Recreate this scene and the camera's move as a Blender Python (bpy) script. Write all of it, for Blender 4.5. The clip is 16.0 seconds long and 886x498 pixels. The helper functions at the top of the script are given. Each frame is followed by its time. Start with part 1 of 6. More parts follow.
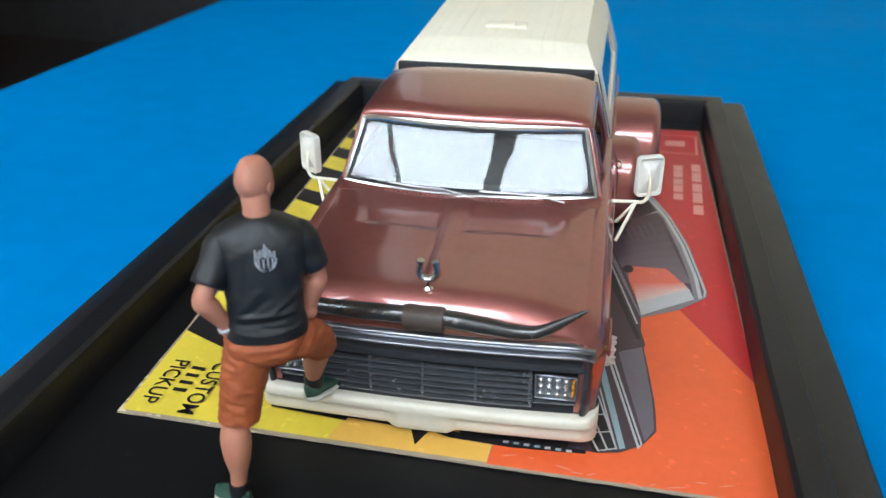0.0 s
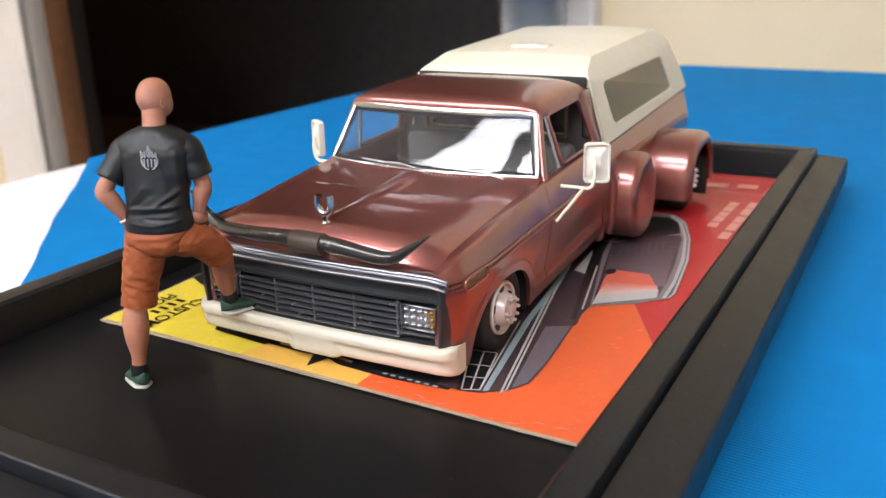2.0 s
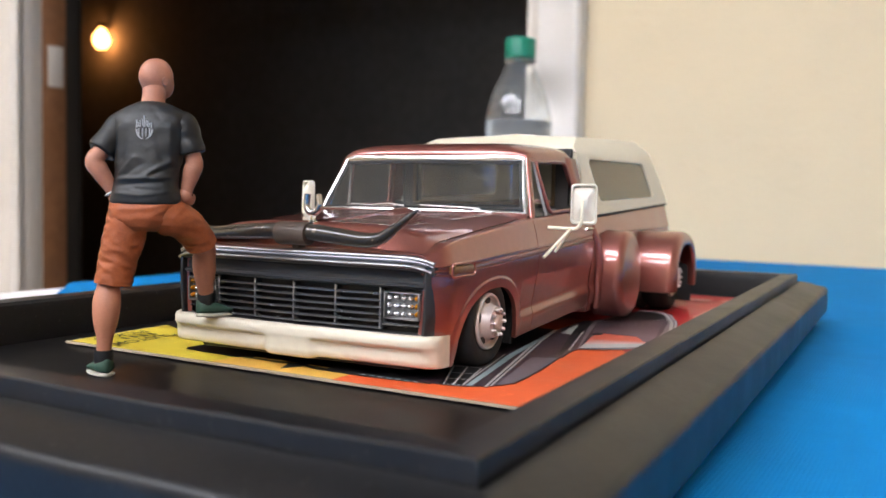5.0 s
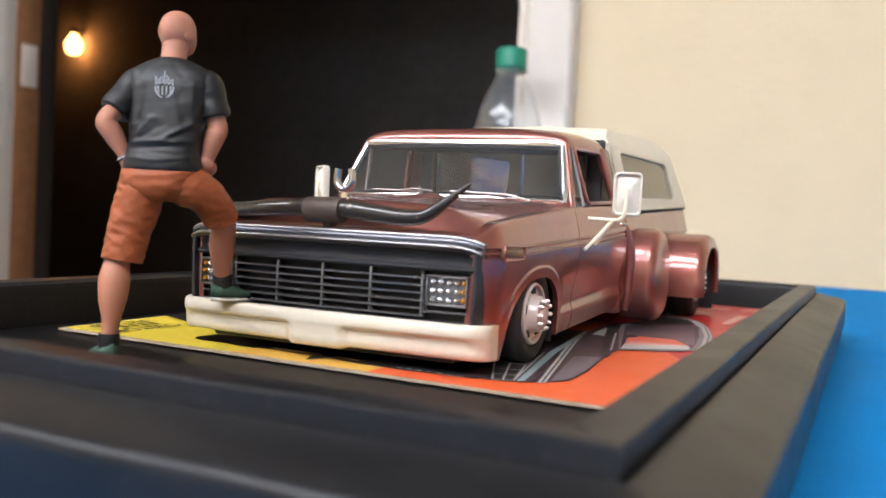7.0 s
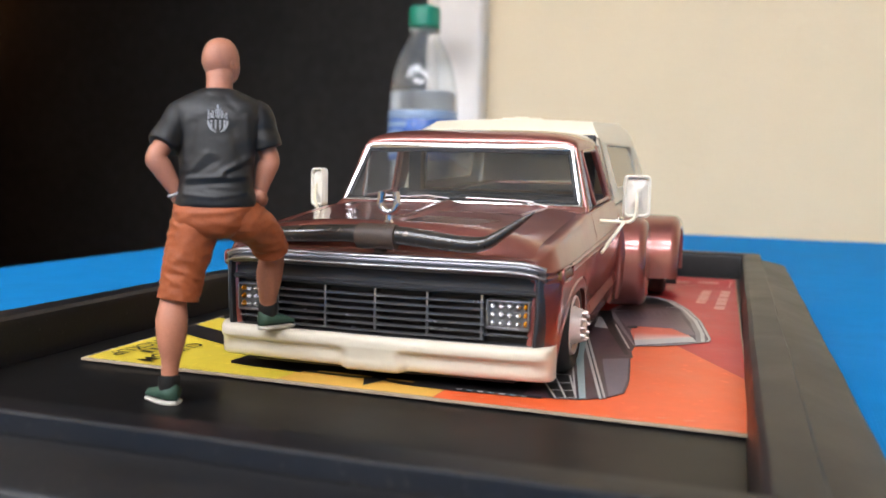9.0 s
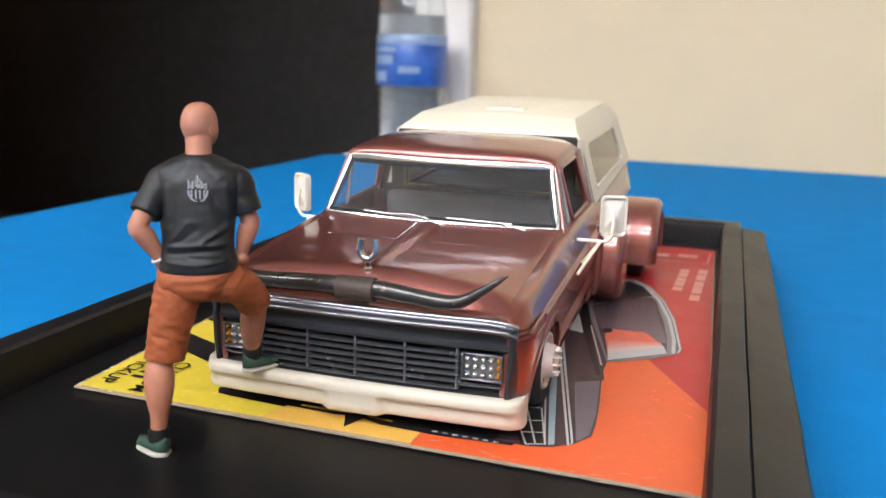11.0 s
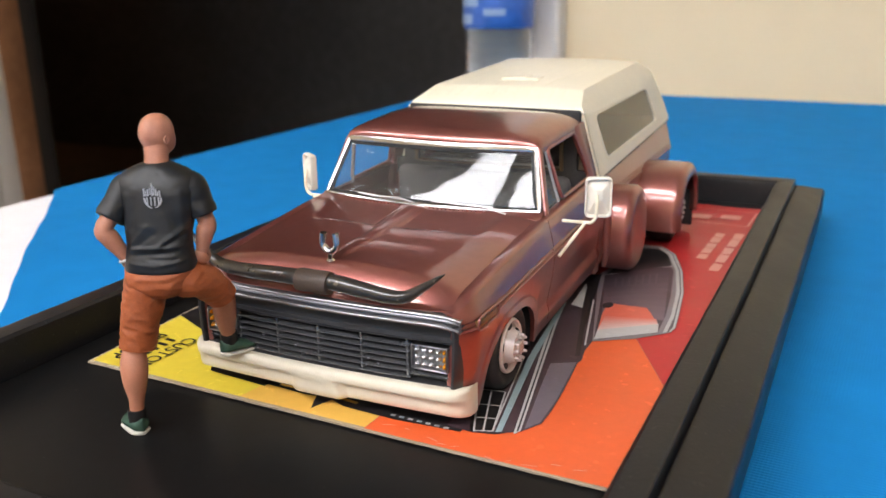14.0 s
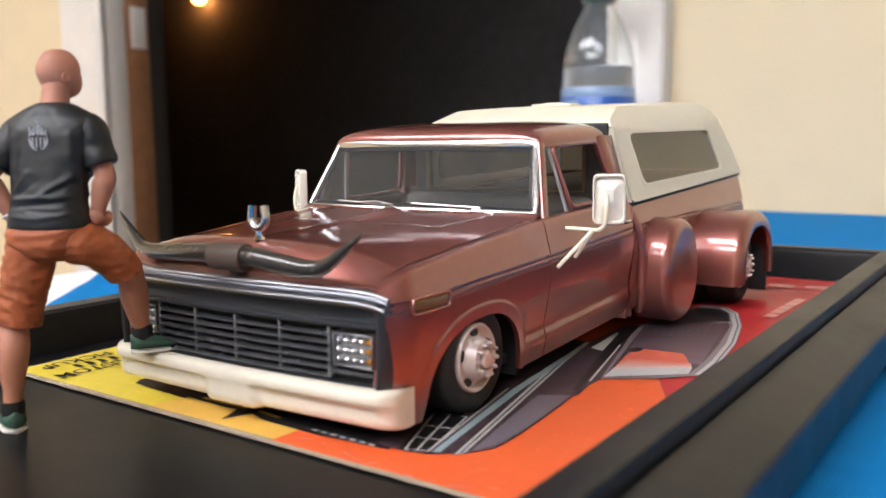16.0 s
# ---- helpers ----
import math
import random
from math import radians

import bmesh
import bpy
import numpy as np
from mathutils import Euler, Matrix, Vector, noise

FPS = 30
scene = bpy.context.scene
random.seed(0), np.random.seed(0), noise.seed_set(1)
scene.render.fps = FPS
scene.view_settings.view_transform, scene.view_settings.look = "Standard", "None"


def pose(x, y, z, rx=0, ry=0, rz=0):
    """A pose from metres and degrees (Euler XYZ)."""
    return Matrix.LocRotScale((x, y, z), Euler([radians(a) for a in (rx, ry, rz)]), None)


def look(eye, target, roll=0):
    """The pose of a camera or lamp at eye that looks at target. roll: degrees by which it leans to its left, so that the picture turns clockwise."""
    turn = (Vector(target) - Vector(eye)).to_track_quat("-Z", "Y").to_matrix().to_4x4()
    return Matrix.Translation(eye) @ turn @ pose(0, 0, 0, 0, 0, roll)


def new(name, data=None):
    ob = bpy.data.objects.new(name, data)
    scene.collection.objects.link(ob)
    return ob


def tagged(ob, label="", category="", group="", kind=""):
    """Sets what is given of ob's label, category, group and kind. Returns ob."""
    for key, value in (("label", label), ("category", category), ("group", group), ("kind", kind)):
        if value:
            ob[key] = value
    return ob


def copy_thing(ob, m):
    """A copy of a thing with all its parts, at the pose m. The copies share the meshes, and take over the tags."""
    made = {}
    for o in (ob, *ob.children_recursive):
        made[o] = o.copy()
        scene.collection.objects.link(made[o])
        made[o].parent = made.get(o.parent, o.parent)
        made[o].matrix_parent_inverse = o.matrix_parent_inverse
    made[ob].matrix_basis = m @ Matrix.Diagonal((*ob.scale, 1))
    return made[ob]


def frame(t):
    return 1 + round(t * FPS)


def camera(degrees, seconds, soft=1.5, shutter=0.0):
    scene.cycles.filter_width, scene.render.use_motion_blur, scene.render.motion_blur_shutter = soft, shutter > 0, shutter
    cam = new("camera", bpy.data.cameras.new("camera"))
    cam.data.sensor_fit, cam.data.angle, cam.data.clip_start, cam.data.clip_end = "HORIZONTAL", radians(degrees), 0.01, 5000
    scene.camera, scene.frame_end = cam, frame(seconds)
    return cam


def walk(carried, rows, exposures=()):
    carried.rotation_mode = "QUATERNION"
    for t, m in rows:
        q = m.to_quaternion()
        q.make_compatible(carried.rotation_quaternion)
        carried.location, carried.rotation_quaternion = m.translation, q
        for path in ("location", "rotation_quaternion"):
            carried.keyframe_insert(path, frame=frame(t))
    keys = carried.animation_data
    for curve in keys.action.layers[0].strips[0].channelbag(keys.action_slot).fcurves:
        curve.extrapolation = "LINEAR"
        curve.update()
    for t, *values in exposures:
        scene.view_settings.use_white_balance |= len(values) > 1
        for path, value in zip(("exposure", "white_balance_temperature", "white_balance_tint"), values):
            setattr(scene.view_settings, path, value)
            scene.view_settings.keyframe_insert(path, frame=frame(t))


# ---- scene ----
cam = camera(53.61, 16.0)
PATH = [
    (0, (0.04258, -0.15400, 0.12447), (0.00120, 0.02040, 0.03575), 0.12),
    (0.5, (0.07590, -0.15255, 0.12156), (0.01958, 0.01683, 0.03134), -0.00),
    (1, (0.11754, -0.15254, 0.11375), (0.03933, 0.01322, 0.03370), -1.32),
    (1.5, (0.12726, -0.15728, 0.10109), (0.03536, 0.00671, 0.03283), -1.87),
    (2, (0.13068, -0.15306, 0.09483), (0.03164, 0.00853, 0.03093), -1.56),
    (2.5, (0.13533, -0.16476, 0.09763), (0.03947, -0.00144, 0.03329), -0.65),
    (3, (0.12959, -0.17029, 0.08686), (0.03838, -0.00079, 0.03255), 1.48),
    (3.5, (0.12504, -0.17014, 0.07271), (0.03430, 0.00319, 0.03121), 2.12),
    (4, (0.12965, -0.17018, 0.05549), (0.03561, 0.00381, 0.02582), 1.33),
    (4.5, (0.13420, -0.16583, 0.04636), (0.03403, 0.00647, 0.02962), 0.81),
    (7, (0.11007, -0.15270, 0.03150), (0.01603, 0.02368, 0.02464), 2.82),
    (7.5, (0.10256, -0.15804, 0.03840), (0.01459, 0.02133, 0.02897), 2.69),
    (8, (0.09482, -0.16479, 0.04456), (0.01213, 0.01684, 0.03143), 2.11),
    (8.5, (0.08677, -0.16670, 0.04534), (0.01010, 0.01730, 0.02906), 1.43),
    (9, (0.07882, -0.16890, 0.04670), (0.00939, 0.01774, 0.02809), 1.26),
    (11.5, (0.08280, -0.16789, 0.09281), (0.01593, 0.01369, 0.04221), 1.63),
    (12, (0.08404, -0.16325, 0.10228), (0.01331, 0.01462, 0.04431), 1.63),
    (12.5, (0.08314, -0.15823, 0.10473), (0.00870, 0.01663, 0.04241), 0.95),
    (13, (0.08546, -0.16022, 0.11124), (0.00672, 0.01253, 0.04834), 0.27),
    (13.5, (0.09905, -0.16060, 0.10663), (0.01516, 0.01009, 0.04477), -0.36),
    (14, (0.11773, -0.15526, 0.09651), (0.02676, 0.01297, 0.03798), -0.99),
    (14.5, (0.12523, -0.15055, 0.08564), (0.02355, 0.01373, 0.03391), -1.01),
    (15, (0.12789, -0.13833, 0.07365), (0.01549, 0.02251, 0.03496), -0.52),
    (15.5, (0.13196, -0.12542, 0.05988), (0.01556, 0.03437, 0.02952), -0.62),
    (16, (0.13216, -0.11083, 0.05322), (0.01329, 0.04815, 0.02877), -0.58),
]
walk(cam, [(t, look(eye, target, roll)) for t, eye, target, roll in PATH],
     [(0, -0.24, 5800, 0), (0.5, -0.17, 5900, 0), (1, 0.05, 6350, 4), (1.5, 0, 6500, 9), (2.5, 0.04, 6650, 10), (4.5, 0, 6500, 10), (7, 0.12, 6500, 10), (9, 0, 6500, 10), (12, -0.04, 6550, 10), (13, -0.14, 6850, 10), (14, -0.06, 6850, 10), (16, 0.05, 6600, 10)])
cam.data.dof.use_dof = True
cam.data.dof.focus_distance = 0.215
cam.data.dof.aperture_fstop = 22.0

# ---------------------------------------------------------------- world and light
world = bpy.data.worlds.new("world")
world.use_nodes = True
world.node_tree.nodes["Background"].inputs[0].default_value = (0.02, 0.02, 0.022, 1)
world.node_tree.nodes["Background"].inputs[1].default_value = 0.2
scene.world = world
scene.view_settings.exposure = 0.0
LAMP_POWER = 18.8

# ---------------------------------------------------------------- materials


def mat(name, color, rough=0.5, metal=0.0, spread=0.15, size=200.0, bump=0.0, bump_size=None, coat=0.0, coat_rough=0.05,
        rough_spread=0.1, transmission=0.0, ior=1.45, coat_ior=1.5, emission=None, emit=0.0, sheen=0.0, speck=None, speck_size=900.0, speck_cut=0.66, per_object=0.0):
    """A procedural surface: base colour varied at two scales, roughness varied, fine relief. size: pattern repeats per metre."""
    m = bpy.data.materials.new(name)
    m.use_nodes = True
    nt = m.node_tree
    b = nt.nodes["Principled BSDF"]
    co = nt.nodes.new("ShaderNodeTexCoord")
    big, fine = nt.nodes.new("ShaderNodeTexNoise"), nt.nodes.new("ShaderNodeTexNoise")
    big.inputs["Scale"].default_value, fine.inputs["Scale"].default_value = size, size * 7
    big.inputs["Detail"].default_value, fine.inputs["Detail"].default_value = 4, 6
    for n in (big, fine):
        nt.links.new(co.outputs["Object"], n.inputs["Vector"])
    add = nt.nodes.new("ShaderNodeMath")
    add.operation = "ADD"
    nt.links.new(big.outputs[0], add.inputs[0])
    nt.links.new(fine.outputs[0], add.inputs[1])
    last = add.outputs[0]
    if per_object:
        info, mul, plus = nt.nodes.new("ShaderNodeObjectInfo"), nt.nodes.new("ShaderNodeMath"), nt.nodes.new("ShaderNodeMath")
        mul.operation, plus.operation = "MULTIPLY", "ADD"
        mul.inputs[1].default_value = per_object
        nt.links.new(info.outputs["Random"], mul.inputs[0])
        nt.links.new(mul.outputs[0], plus.inputs[0])
        nt.links.new(last, plus.inputs[1])
        last = plus.outputs[0]
    ramp = nt.nodes.new("ShaderNodeMapRange")
    ramp.inputs["From Min"].default_value, ramp.inputs["From Max"].default_value = 0.6, 1.4
    ramp.inputs["To Min"].default_value, ramp.inputs["To Max"].default_value = 1 - spread, 1 + spread
    nt.links.new(last, ramp.inputs["Value"])
    mul = nt.nodes.new("ShaderNodeVectorMath")
    mul.operation = "SCALE"
    mul.inputs[0].default_value = color
    nt.links.new(ramp.outputs[0], mul.inputs["Scale"])
    base = mul.outputs[0]
    if speck:
        sp = nt.nodes.new("ShaderNodeTexNoise")
        sp.inputs["Scale"].default_value = speck_size
        sp.inputs["Detail"].default_value = 2
        nt.links.new(co.outputs["Object"], sp.inputs["Vector"])
        cut = nt.nodes.new("ShaderNodeMapRange")
        cut.inputs["From Min"].default_value, cut.inputs["From Max"].default_value = speck_cut, speck_cut + 0.05
        nt.links.new(sp.outputs[0], cut.inputs["Value"])
        mix = nt.nodes.new("ShaderNodeMix")
        mix.data_type = "RGBA"
        nt.links.new(cut.outputs[0], mix.inputs["Factor"])
        nt.links.new(base, mix.inputs["A"])
        mix.inputs["B"].default_value = (*speck, 1)
        base = mix.outputs["Result"]
    nt.links.new(base, b.inputs["Base Color"])
    rr = nt.nodes.new("ShaderNodeMapRange")
    rr.inputs["From Min"].default_value, rr.inputs["From Max"].default_value = 0.3, 0.7
    rr.inputs["To Min"].default_value, rr.inputs["To Max"].default_value = max(0.0, rough - rough_spread * rough), min(1.0, rough + rough_spread * rough)
    nt.links.new(big.outputs[0], rr.inputs["Value"])
    nt.links.new(rr.outputs[0], b.inputs["Roughness"])
    b.inputs["Metallic"].default_value = metal
    b.inputs["Coat Weight"].default_value = coat
    b.inputs["Coat Roughness"].default_value = coat_rough
    b.inputs["Coat IOR"].default_value = coat_ior
    b.inputs["Transmission Weight"].default_value = transmission
    b.inputs["IOR"].default_value = ior
    b.inputs["Sheen Weight"].default_value = sheen
    if emission:
        b.inputs["Emission Color"].default_value = (*emission, 1)
        b.inputs["Emission Strength"].default_value = emit
    if bump:
        bn, bp = nt.nodes.new("ShaderNodeTexNoise"), nt.nodes.new("ShaderNodeBump")
        bn.inputs["Scale"].default_value, bn.inputs["Detail"].default_value = bump_size or size * 5, 5
        nt.links.new(co.outputs["Object"], bn.inputs["Vector"])
        bp.inputs["Strength"].default_value = 0.6
        bp.inputs["Distance"].default_value = bump
        nt.links.new(bn.outputs[0], bp.inputs["Height"])
        nt.links.new(bp.outputs[0], b.inputs["Normal"])
    return m


def glass(name, color, rough=0.0, ior=1.45):
    m = bpy.data.materials.new(name)
    m.use_nodes = True
    b = m.node_tree.nodes["Principled BSDF"]
    b.inputs["Base Color"].default_value = (*color, 1)
    b.inputs["Roughness"].default_value = rough
    b.inputs["Transmission Weight"].default_value = 1.0
    b.inputs["IOR"].default_value = ior
    return m


PAINT = mat("copper_metallic_paint", (0.325, 0.105, 0.087), 0.40, 0.74, 0.10, 60, 0.00001, 6000, coat=1.0, coat_rough=0.105, coat_ior=1.70)
BUMPERCREAM = mat("dull_cream_paint", (0.64, 0.585, 0.475), 0.45, 0.0, 0.05, 80, 0.00002, 1500, coat=0.2, coat_rough=0.2)
CREAM = mat("cream_paint", (0.81, 0.745, 0.585), 0.38, 0.0, 0.05, 80, 0.00002, 1500, coat=0.3, coat_rough=0.15)
MIRRORCREAM = mat("pale_cream_plastic", (0.70, 0.67, 0.59), 0.42, 0.0, 0.05, 80, 0.00002, 1500)
CHROME = mat("chrome", (0.78, 0.77, 0.76), 0.10, 1.0, 0.06, 300, 0.00001, 1500)
SATIN = mat("satin_chrome", (0.40, 0.40, 0.415), 0.33, 1.0, 0.08, 300, 0.00001, 1500)
GUNMETAL = mat("black_chrome_grille", (0.22, 0.225, 0.24), 0.25, 0.75, 0.2, 250, 0.00002, 2500, coat=0.3, coat_rough=0.2)
SURROUND = mat("dark_grille_surround", (0.027, 0.028, 0.031), 0.36, 0.0, 0.2, 250, 0.00002, 2500, coat=0.25, coat_rough=0.3)
BLACK = mat("matt_black_plastic", (0.018, 0.018, 0.019), 0.6, 0.0, 0.2, 200, 0.00002)
RUBBER = mat("tyre_rubber", (0.016, 0.016, 0.017), 0.75, 0.0, 0.25, 300, 0.00004, 2500)
RIMWHITE = mat("white_wheel_paint", (0.60, 0.52, 0.49), 0.38, 0.1, 0.08, 300, 0.00001, coat=0.4)
STEEL = mat("wheel_nut_steel", (0.60, 0.52, 0.50), 0.38, 0.8, 0.1, 500)
LENS = mat("faceted_clear_lens", (0.72, 0.73, 0.75), 0.12, 0.9, 0.15, 700, 0.00003, 3000)
AMBER = mat("amber_lens", (0.58, 0.23, 0.015), 0.15, 0.2, 0.15, 700, coat=0.8)
MARKER = mat("dull_amber_marker", (0.19, 0.095, 0.03), 0.4, 0.2, 0.3, 700, coat=0.4)
GLASS = glass("clear_car_glass", (0.86, 0.88, 0.88))
SCREEN = glass("wavy_clear_windscreen", (0.86, 0.88, 0.88), 0.035)
SCREEN.node_tree.nodes["Principled BSDF"].inputs["Transmission Weight"].default_value = 0.988
wn, wb, wc = (SCREEN.node_tree.nodes.new("ShaderNode" + k) for k in ("TexNoise", "Bump", "TexCoord"))
wn.inputs["Scale"].default_value, wn.inputs["Detail"].default_value = 70, 1
wb.inputs["Strength"].default_value, wb.inputs["Distance"].default_value = 0.36, 0.0005
SCREEN.node_tree.links.new(wc.outputs["Object"], wn.inputs["Vector"])
SCREEN.node_tree.links.new(wn.outputs[0], wb.inputs["Height"])
SCREEN.node_tree.links.new(wb.outputs[0], SCREEN.node_tree.nodes["Principled BSDF"].inputs["Normal"])
SMOKE = glass("smoked_camper_window", (0.50, 0.47, 0.40), 0.02)
THINGLASS = glass("thin_quarter_glass", (0.86, 0.88, 0.88), 0.0, 1.12)
TRIM = mat("bright_trim", (0.54, 0.53, 0.53), 0.24, 1.0, 0.08, 300, 0.00001, 1500)
DIVIDER = mat("grey_divider", (0.36, 0.34, 0.34), 0.5, 0.0, 0.1, 400)
WIPER = mat("dull_bright_wiper", (0.52, 0.50, 0.49), 0.38, 0.9, 0.1, 400)
INTERIOR = mat("grey_brown_cab_interior", (0.060, 0.053, 0.050), 0.6, 0.0, 0.25, 250, 0.00005, 1800)
SEATGREY = mat("grey_seat", (0.155, 0.145, 0.14), 0.6, 0.0, 0.2, 250, 0.00005, 1800)
HORN = mat("polished_dark_horn", (0.022, 0.019, 0.016), 0.30, 0.0, 0.5, 260, 0.00003, 1800, coat=0.9, coat_rough=0.08, speck=(0.16, 0.13, 0.10), speck_size=500)
LEATHER = mat("brown_leather_wrap", (0.066, 0.045, 0.034), 0.55, 0.0, 0.25, 400, 0.00005, 2500)
FRAMEBLACK = mat("black_painted_wood", (0.0095, 0.0100, 0.0118), 0.38, 0.0, 0.3, 60, 0.00006, 900, speck=(0.028, 0.028, 0.028), speck_size=800)
PANEL = mat("black_base_panel", (0.0074, 0.0072, 0.0074), 0.36, 0.0, 0.3, 40, 0.000008, 900, speck=(0.045, 0.043, 0.041), speck_size=700, speck_cut=0.73)
PANEL.node_tree.nodes["Principled BSDF"].inputs["Specular IOR Level"].default_value = 0.21
FRAMEBLACK.node_tree.nodes["Principled BSDF"].inputs["Specular IOR Level"].default_value = 0.36
CARDEDGE = mat("card_fibre", (0.36, 0.285, 0.205), 0.85, 0.0, 0.2, 500, 0.00006)


def ink(name, color, spread=0.06):
    return mat(name, color, 0.42, 0.0, spread, 70, 0.00002, 1200, coat=0.15, coat_rough=0.25, speck=tuple(min(1, c * 1.12 + 0.012) for c in color), speck_size=330)


YELLOW = ink("yellow_print", (0.74, 0.57, 0.055))
GOLD = ink("amber_print", (0.78, 0.45, 0.085))
LILAC = ink("lilac_grey_print", (0.15, 0.125, 0.150))
ORANGE = ink("orange_print", (0.76, 0.118, 0.032))
RED = ink("red_print", (0.52, 0.020, 0.026))
INKBLACK = ink("black_print", (0.014, 0.012, 0.013))
PLUM = ink("plum_print", (0.060, 0.036, 0.045))
GREY = ink("grey_print", (0.22, 0.19, 0.20))
GREYPLUM = ink("grey_plum_print", (0.10, 0.075, 0.085))
PALE = ink("pale_grey_print", (0.50, 0.49, 0.48))
CYAN = ink("pale_blue_print", (0.30, 0.40, 0.43))
SALMON = ink("salmon_print", (0.72, 0.14, 0.085))
SCUFF = ink("scuffed_bare_card", (0.62, 0.55, 0.36))
PINK = ink("pale_red_print", (0.72, 0.30, 0.25))

SKIN = mat("painted_skin", (0.43, 0.180, 0.112), 0.55, 0.0, 0.10, 300, 0.00005, 1500)
SHIRT = mat("painted_black_shirt", (0.0088, 0.0088, 0.0092), 0.50, 0.0, 0.3, 250, 0.0001, 700)
AMBERRESIN = mat("amber_resin_edge", (0.17, 0.105, 0.048), 0.5, 0.0, 0.2, 400)
SHORTS = mat("painted_orange_shorts", (0.31, 0.076, 0.023), 0.62, 0.0, 0.2, 300, 0.0001, 800)
SHOE = mat("painted_green_shoe", (0.030, 0.070, 0.048), 0.6, 0.0, 0.25, 500, 0.00006, 1500)
SOLE = mat("painted_white_sole", (0.48, 0.46, 0.40), 0.6, 0.0, 0.1, 500)
PRINT = mat("light_grey_shirt_print", (0.40, 0.40, 0.41), 0.6, 0.0, 0.2, 900)

WALLPAINT = mat("beige_wall_paint", (0.70, 0.57, 0.375), 0.8, 0.0, 0.04, 2.5, 0.0012, 90)
DOORWHITE = mat("white_door_casing_paint", (0.70, 0.645, 0.59), 0.4, 0.0, 0.05, 6, 0.0005, 60)
JAMBWOOD = mat("varnished_brown_jamb", (0.27, 0.125, 0.06), 0.45, 0.0, 0.3, 9, 0.0006, 70)
# this grey carries the room's dimness and a little lens haze
DARK = mat("unlit_room_tone", (0.21, 0.205, 0.205), 0.9, 0.0, 0.2, 3)
STOPDARK = mat("dark_brown_reveal_back", (0.022, 0.017, 0.013), 0.7, 0.0, 0.2, 9)
FLOORM = mat("grey_brown_floor", (0.20, 0.17, 0.14), 0.5, 0.0, 0.2, 4, 0.0005, 60)
CEIL = mat("white_ceiling_tile", (0.60, 0.58, 0.54), 0.9, 0.0, 0.06, 8, 0.001, 120)
TABLEWOOD = mat("folding_table_laminate", (0.35, 0.30, 0.24), 0.45, 0.0, 0.1, 12)
METALGREY = mat("grey_metal", (0.35, 0.35, 0.36), 0.35, 0.9, 0.1, 30)
WHITECLOTH = mat("white_table_cover", (0.80, 0.79, 0.80), 0.8, 0.0, 0.04, 12, 0.0003, 500)
CAPGREEN = mat("green_bottle_cap", (0.01, 0.22, 0.14), 0.4, 0.0, 0.1, 120)
PET = glass("clear_bottle_plastic", (0.93, 0.96, 0.97), 0.06, 1.42)
PET.node_tree.nodes["Principled BSDF"].inputs["Transmission Weight"].default_value = 0.975
WATER = glass("still_water", (0.86, 0.93, 1.0), 0.34, 1.33)
LABELBLUE = mat("blue_bottle_label", (0.03, 0.12, 0.44), 0.35, 0.0, 0.35, 70, coat=0.4, speck=(0.42, 0.52, 0.66), speck_size=75)
LABELWHITE = mat("pale_blue_bottle_label", (0.24, 0.35, 0.52), 0.35, 0.0, 0.1, 60, coat=0.4)
LAMPGLOW = mat("fluorescent_diffuser", (0.9, 0.9, 0.9), 0.6, emission=(0.96, 0.99, 1.08), emit=LAMP_POWER)
BULBGLOW = mat("glowing_bulb", (0.9, 0.8, 0.6), 0.4, emission=(1.0, 0.36, 0.09), emit=22.0)

# woven blue cloth: warp and weft threads as relief
BLUE = mat("blue_tablecloth", (0.003, 0.195, 0.51), 0.9, 0.0, 0.10, 9)
BLUE.node_tree.nodes["Principled BSDF"].inputs["Specular IOR Level"].default_value = 0.12
nt = BLUE.node_tree
tc, wv1, wv2, ad, bp = (nt.nodes.new("ShaderNode" + k) for k in ("TexCoord", "TexWave", "TexWave", "Math", "Bump"))
wv1.bands_direction, wv2.bands_direction = "X", "Y"
wv1.inputs["Scale"].default_value, wv2.inputs["Scale"].default_value = 330, 260
wv1.inputs["Distortion"].default_value, wv2.inputs["Distortion"].default_value = 0.6, 0.6
for wv in (wv1, wv2):
    nt.links.new(tc.outputs["Object"], wv.inputs["Vector"])
nt.links.new(wv1.outputs["Fac"], ad.inputs[0])
nt.links.new(wv2.outputs["Fac"], ad.inputs[1])
bp.inputs["Strength"].default_value, bp.inputs["Distance"].default_value = 0.22, 0.0003
nt.links.new(ad.outputs[0], bp.inputs["Height"])
nt.links.new(bp.outputs[0], nt.nodes["Principled BSDF"].inputs["Normal"])

# ---------------------------------------------------------------- mesh helpers


def finish(name, bm, materials, parent=None, label="", angle=38, flip=True):
    me = bpy.data.meshes.new(name)
    if flip:
        bmesh.ops.recalc_face_normals(bm, faces=bm.faces)
    bm.to_mesh(me)
    bm.free()
    for m in materials if isinstance(materials, (list, tuple)) else [materials]:
        me.materials.append(m)
    me.shade_smooth()
    me.set_sharp_from_angle(angle=radians(angle))
    ob = new(name, me)
    if parent:
        ob.parent = parent
    if label:
        tagged(ob, label)
    return ob


def part(name, bm, material, parent, label="", angle=38, flip=True):
    return finish(name, bm, material, parent, label, angle, flip)


def empty(name, m=None):
    ob = new(name)
    ob.empty_display_size = 0.02
    if m:
        ob.matrix_basis = m
    return ob


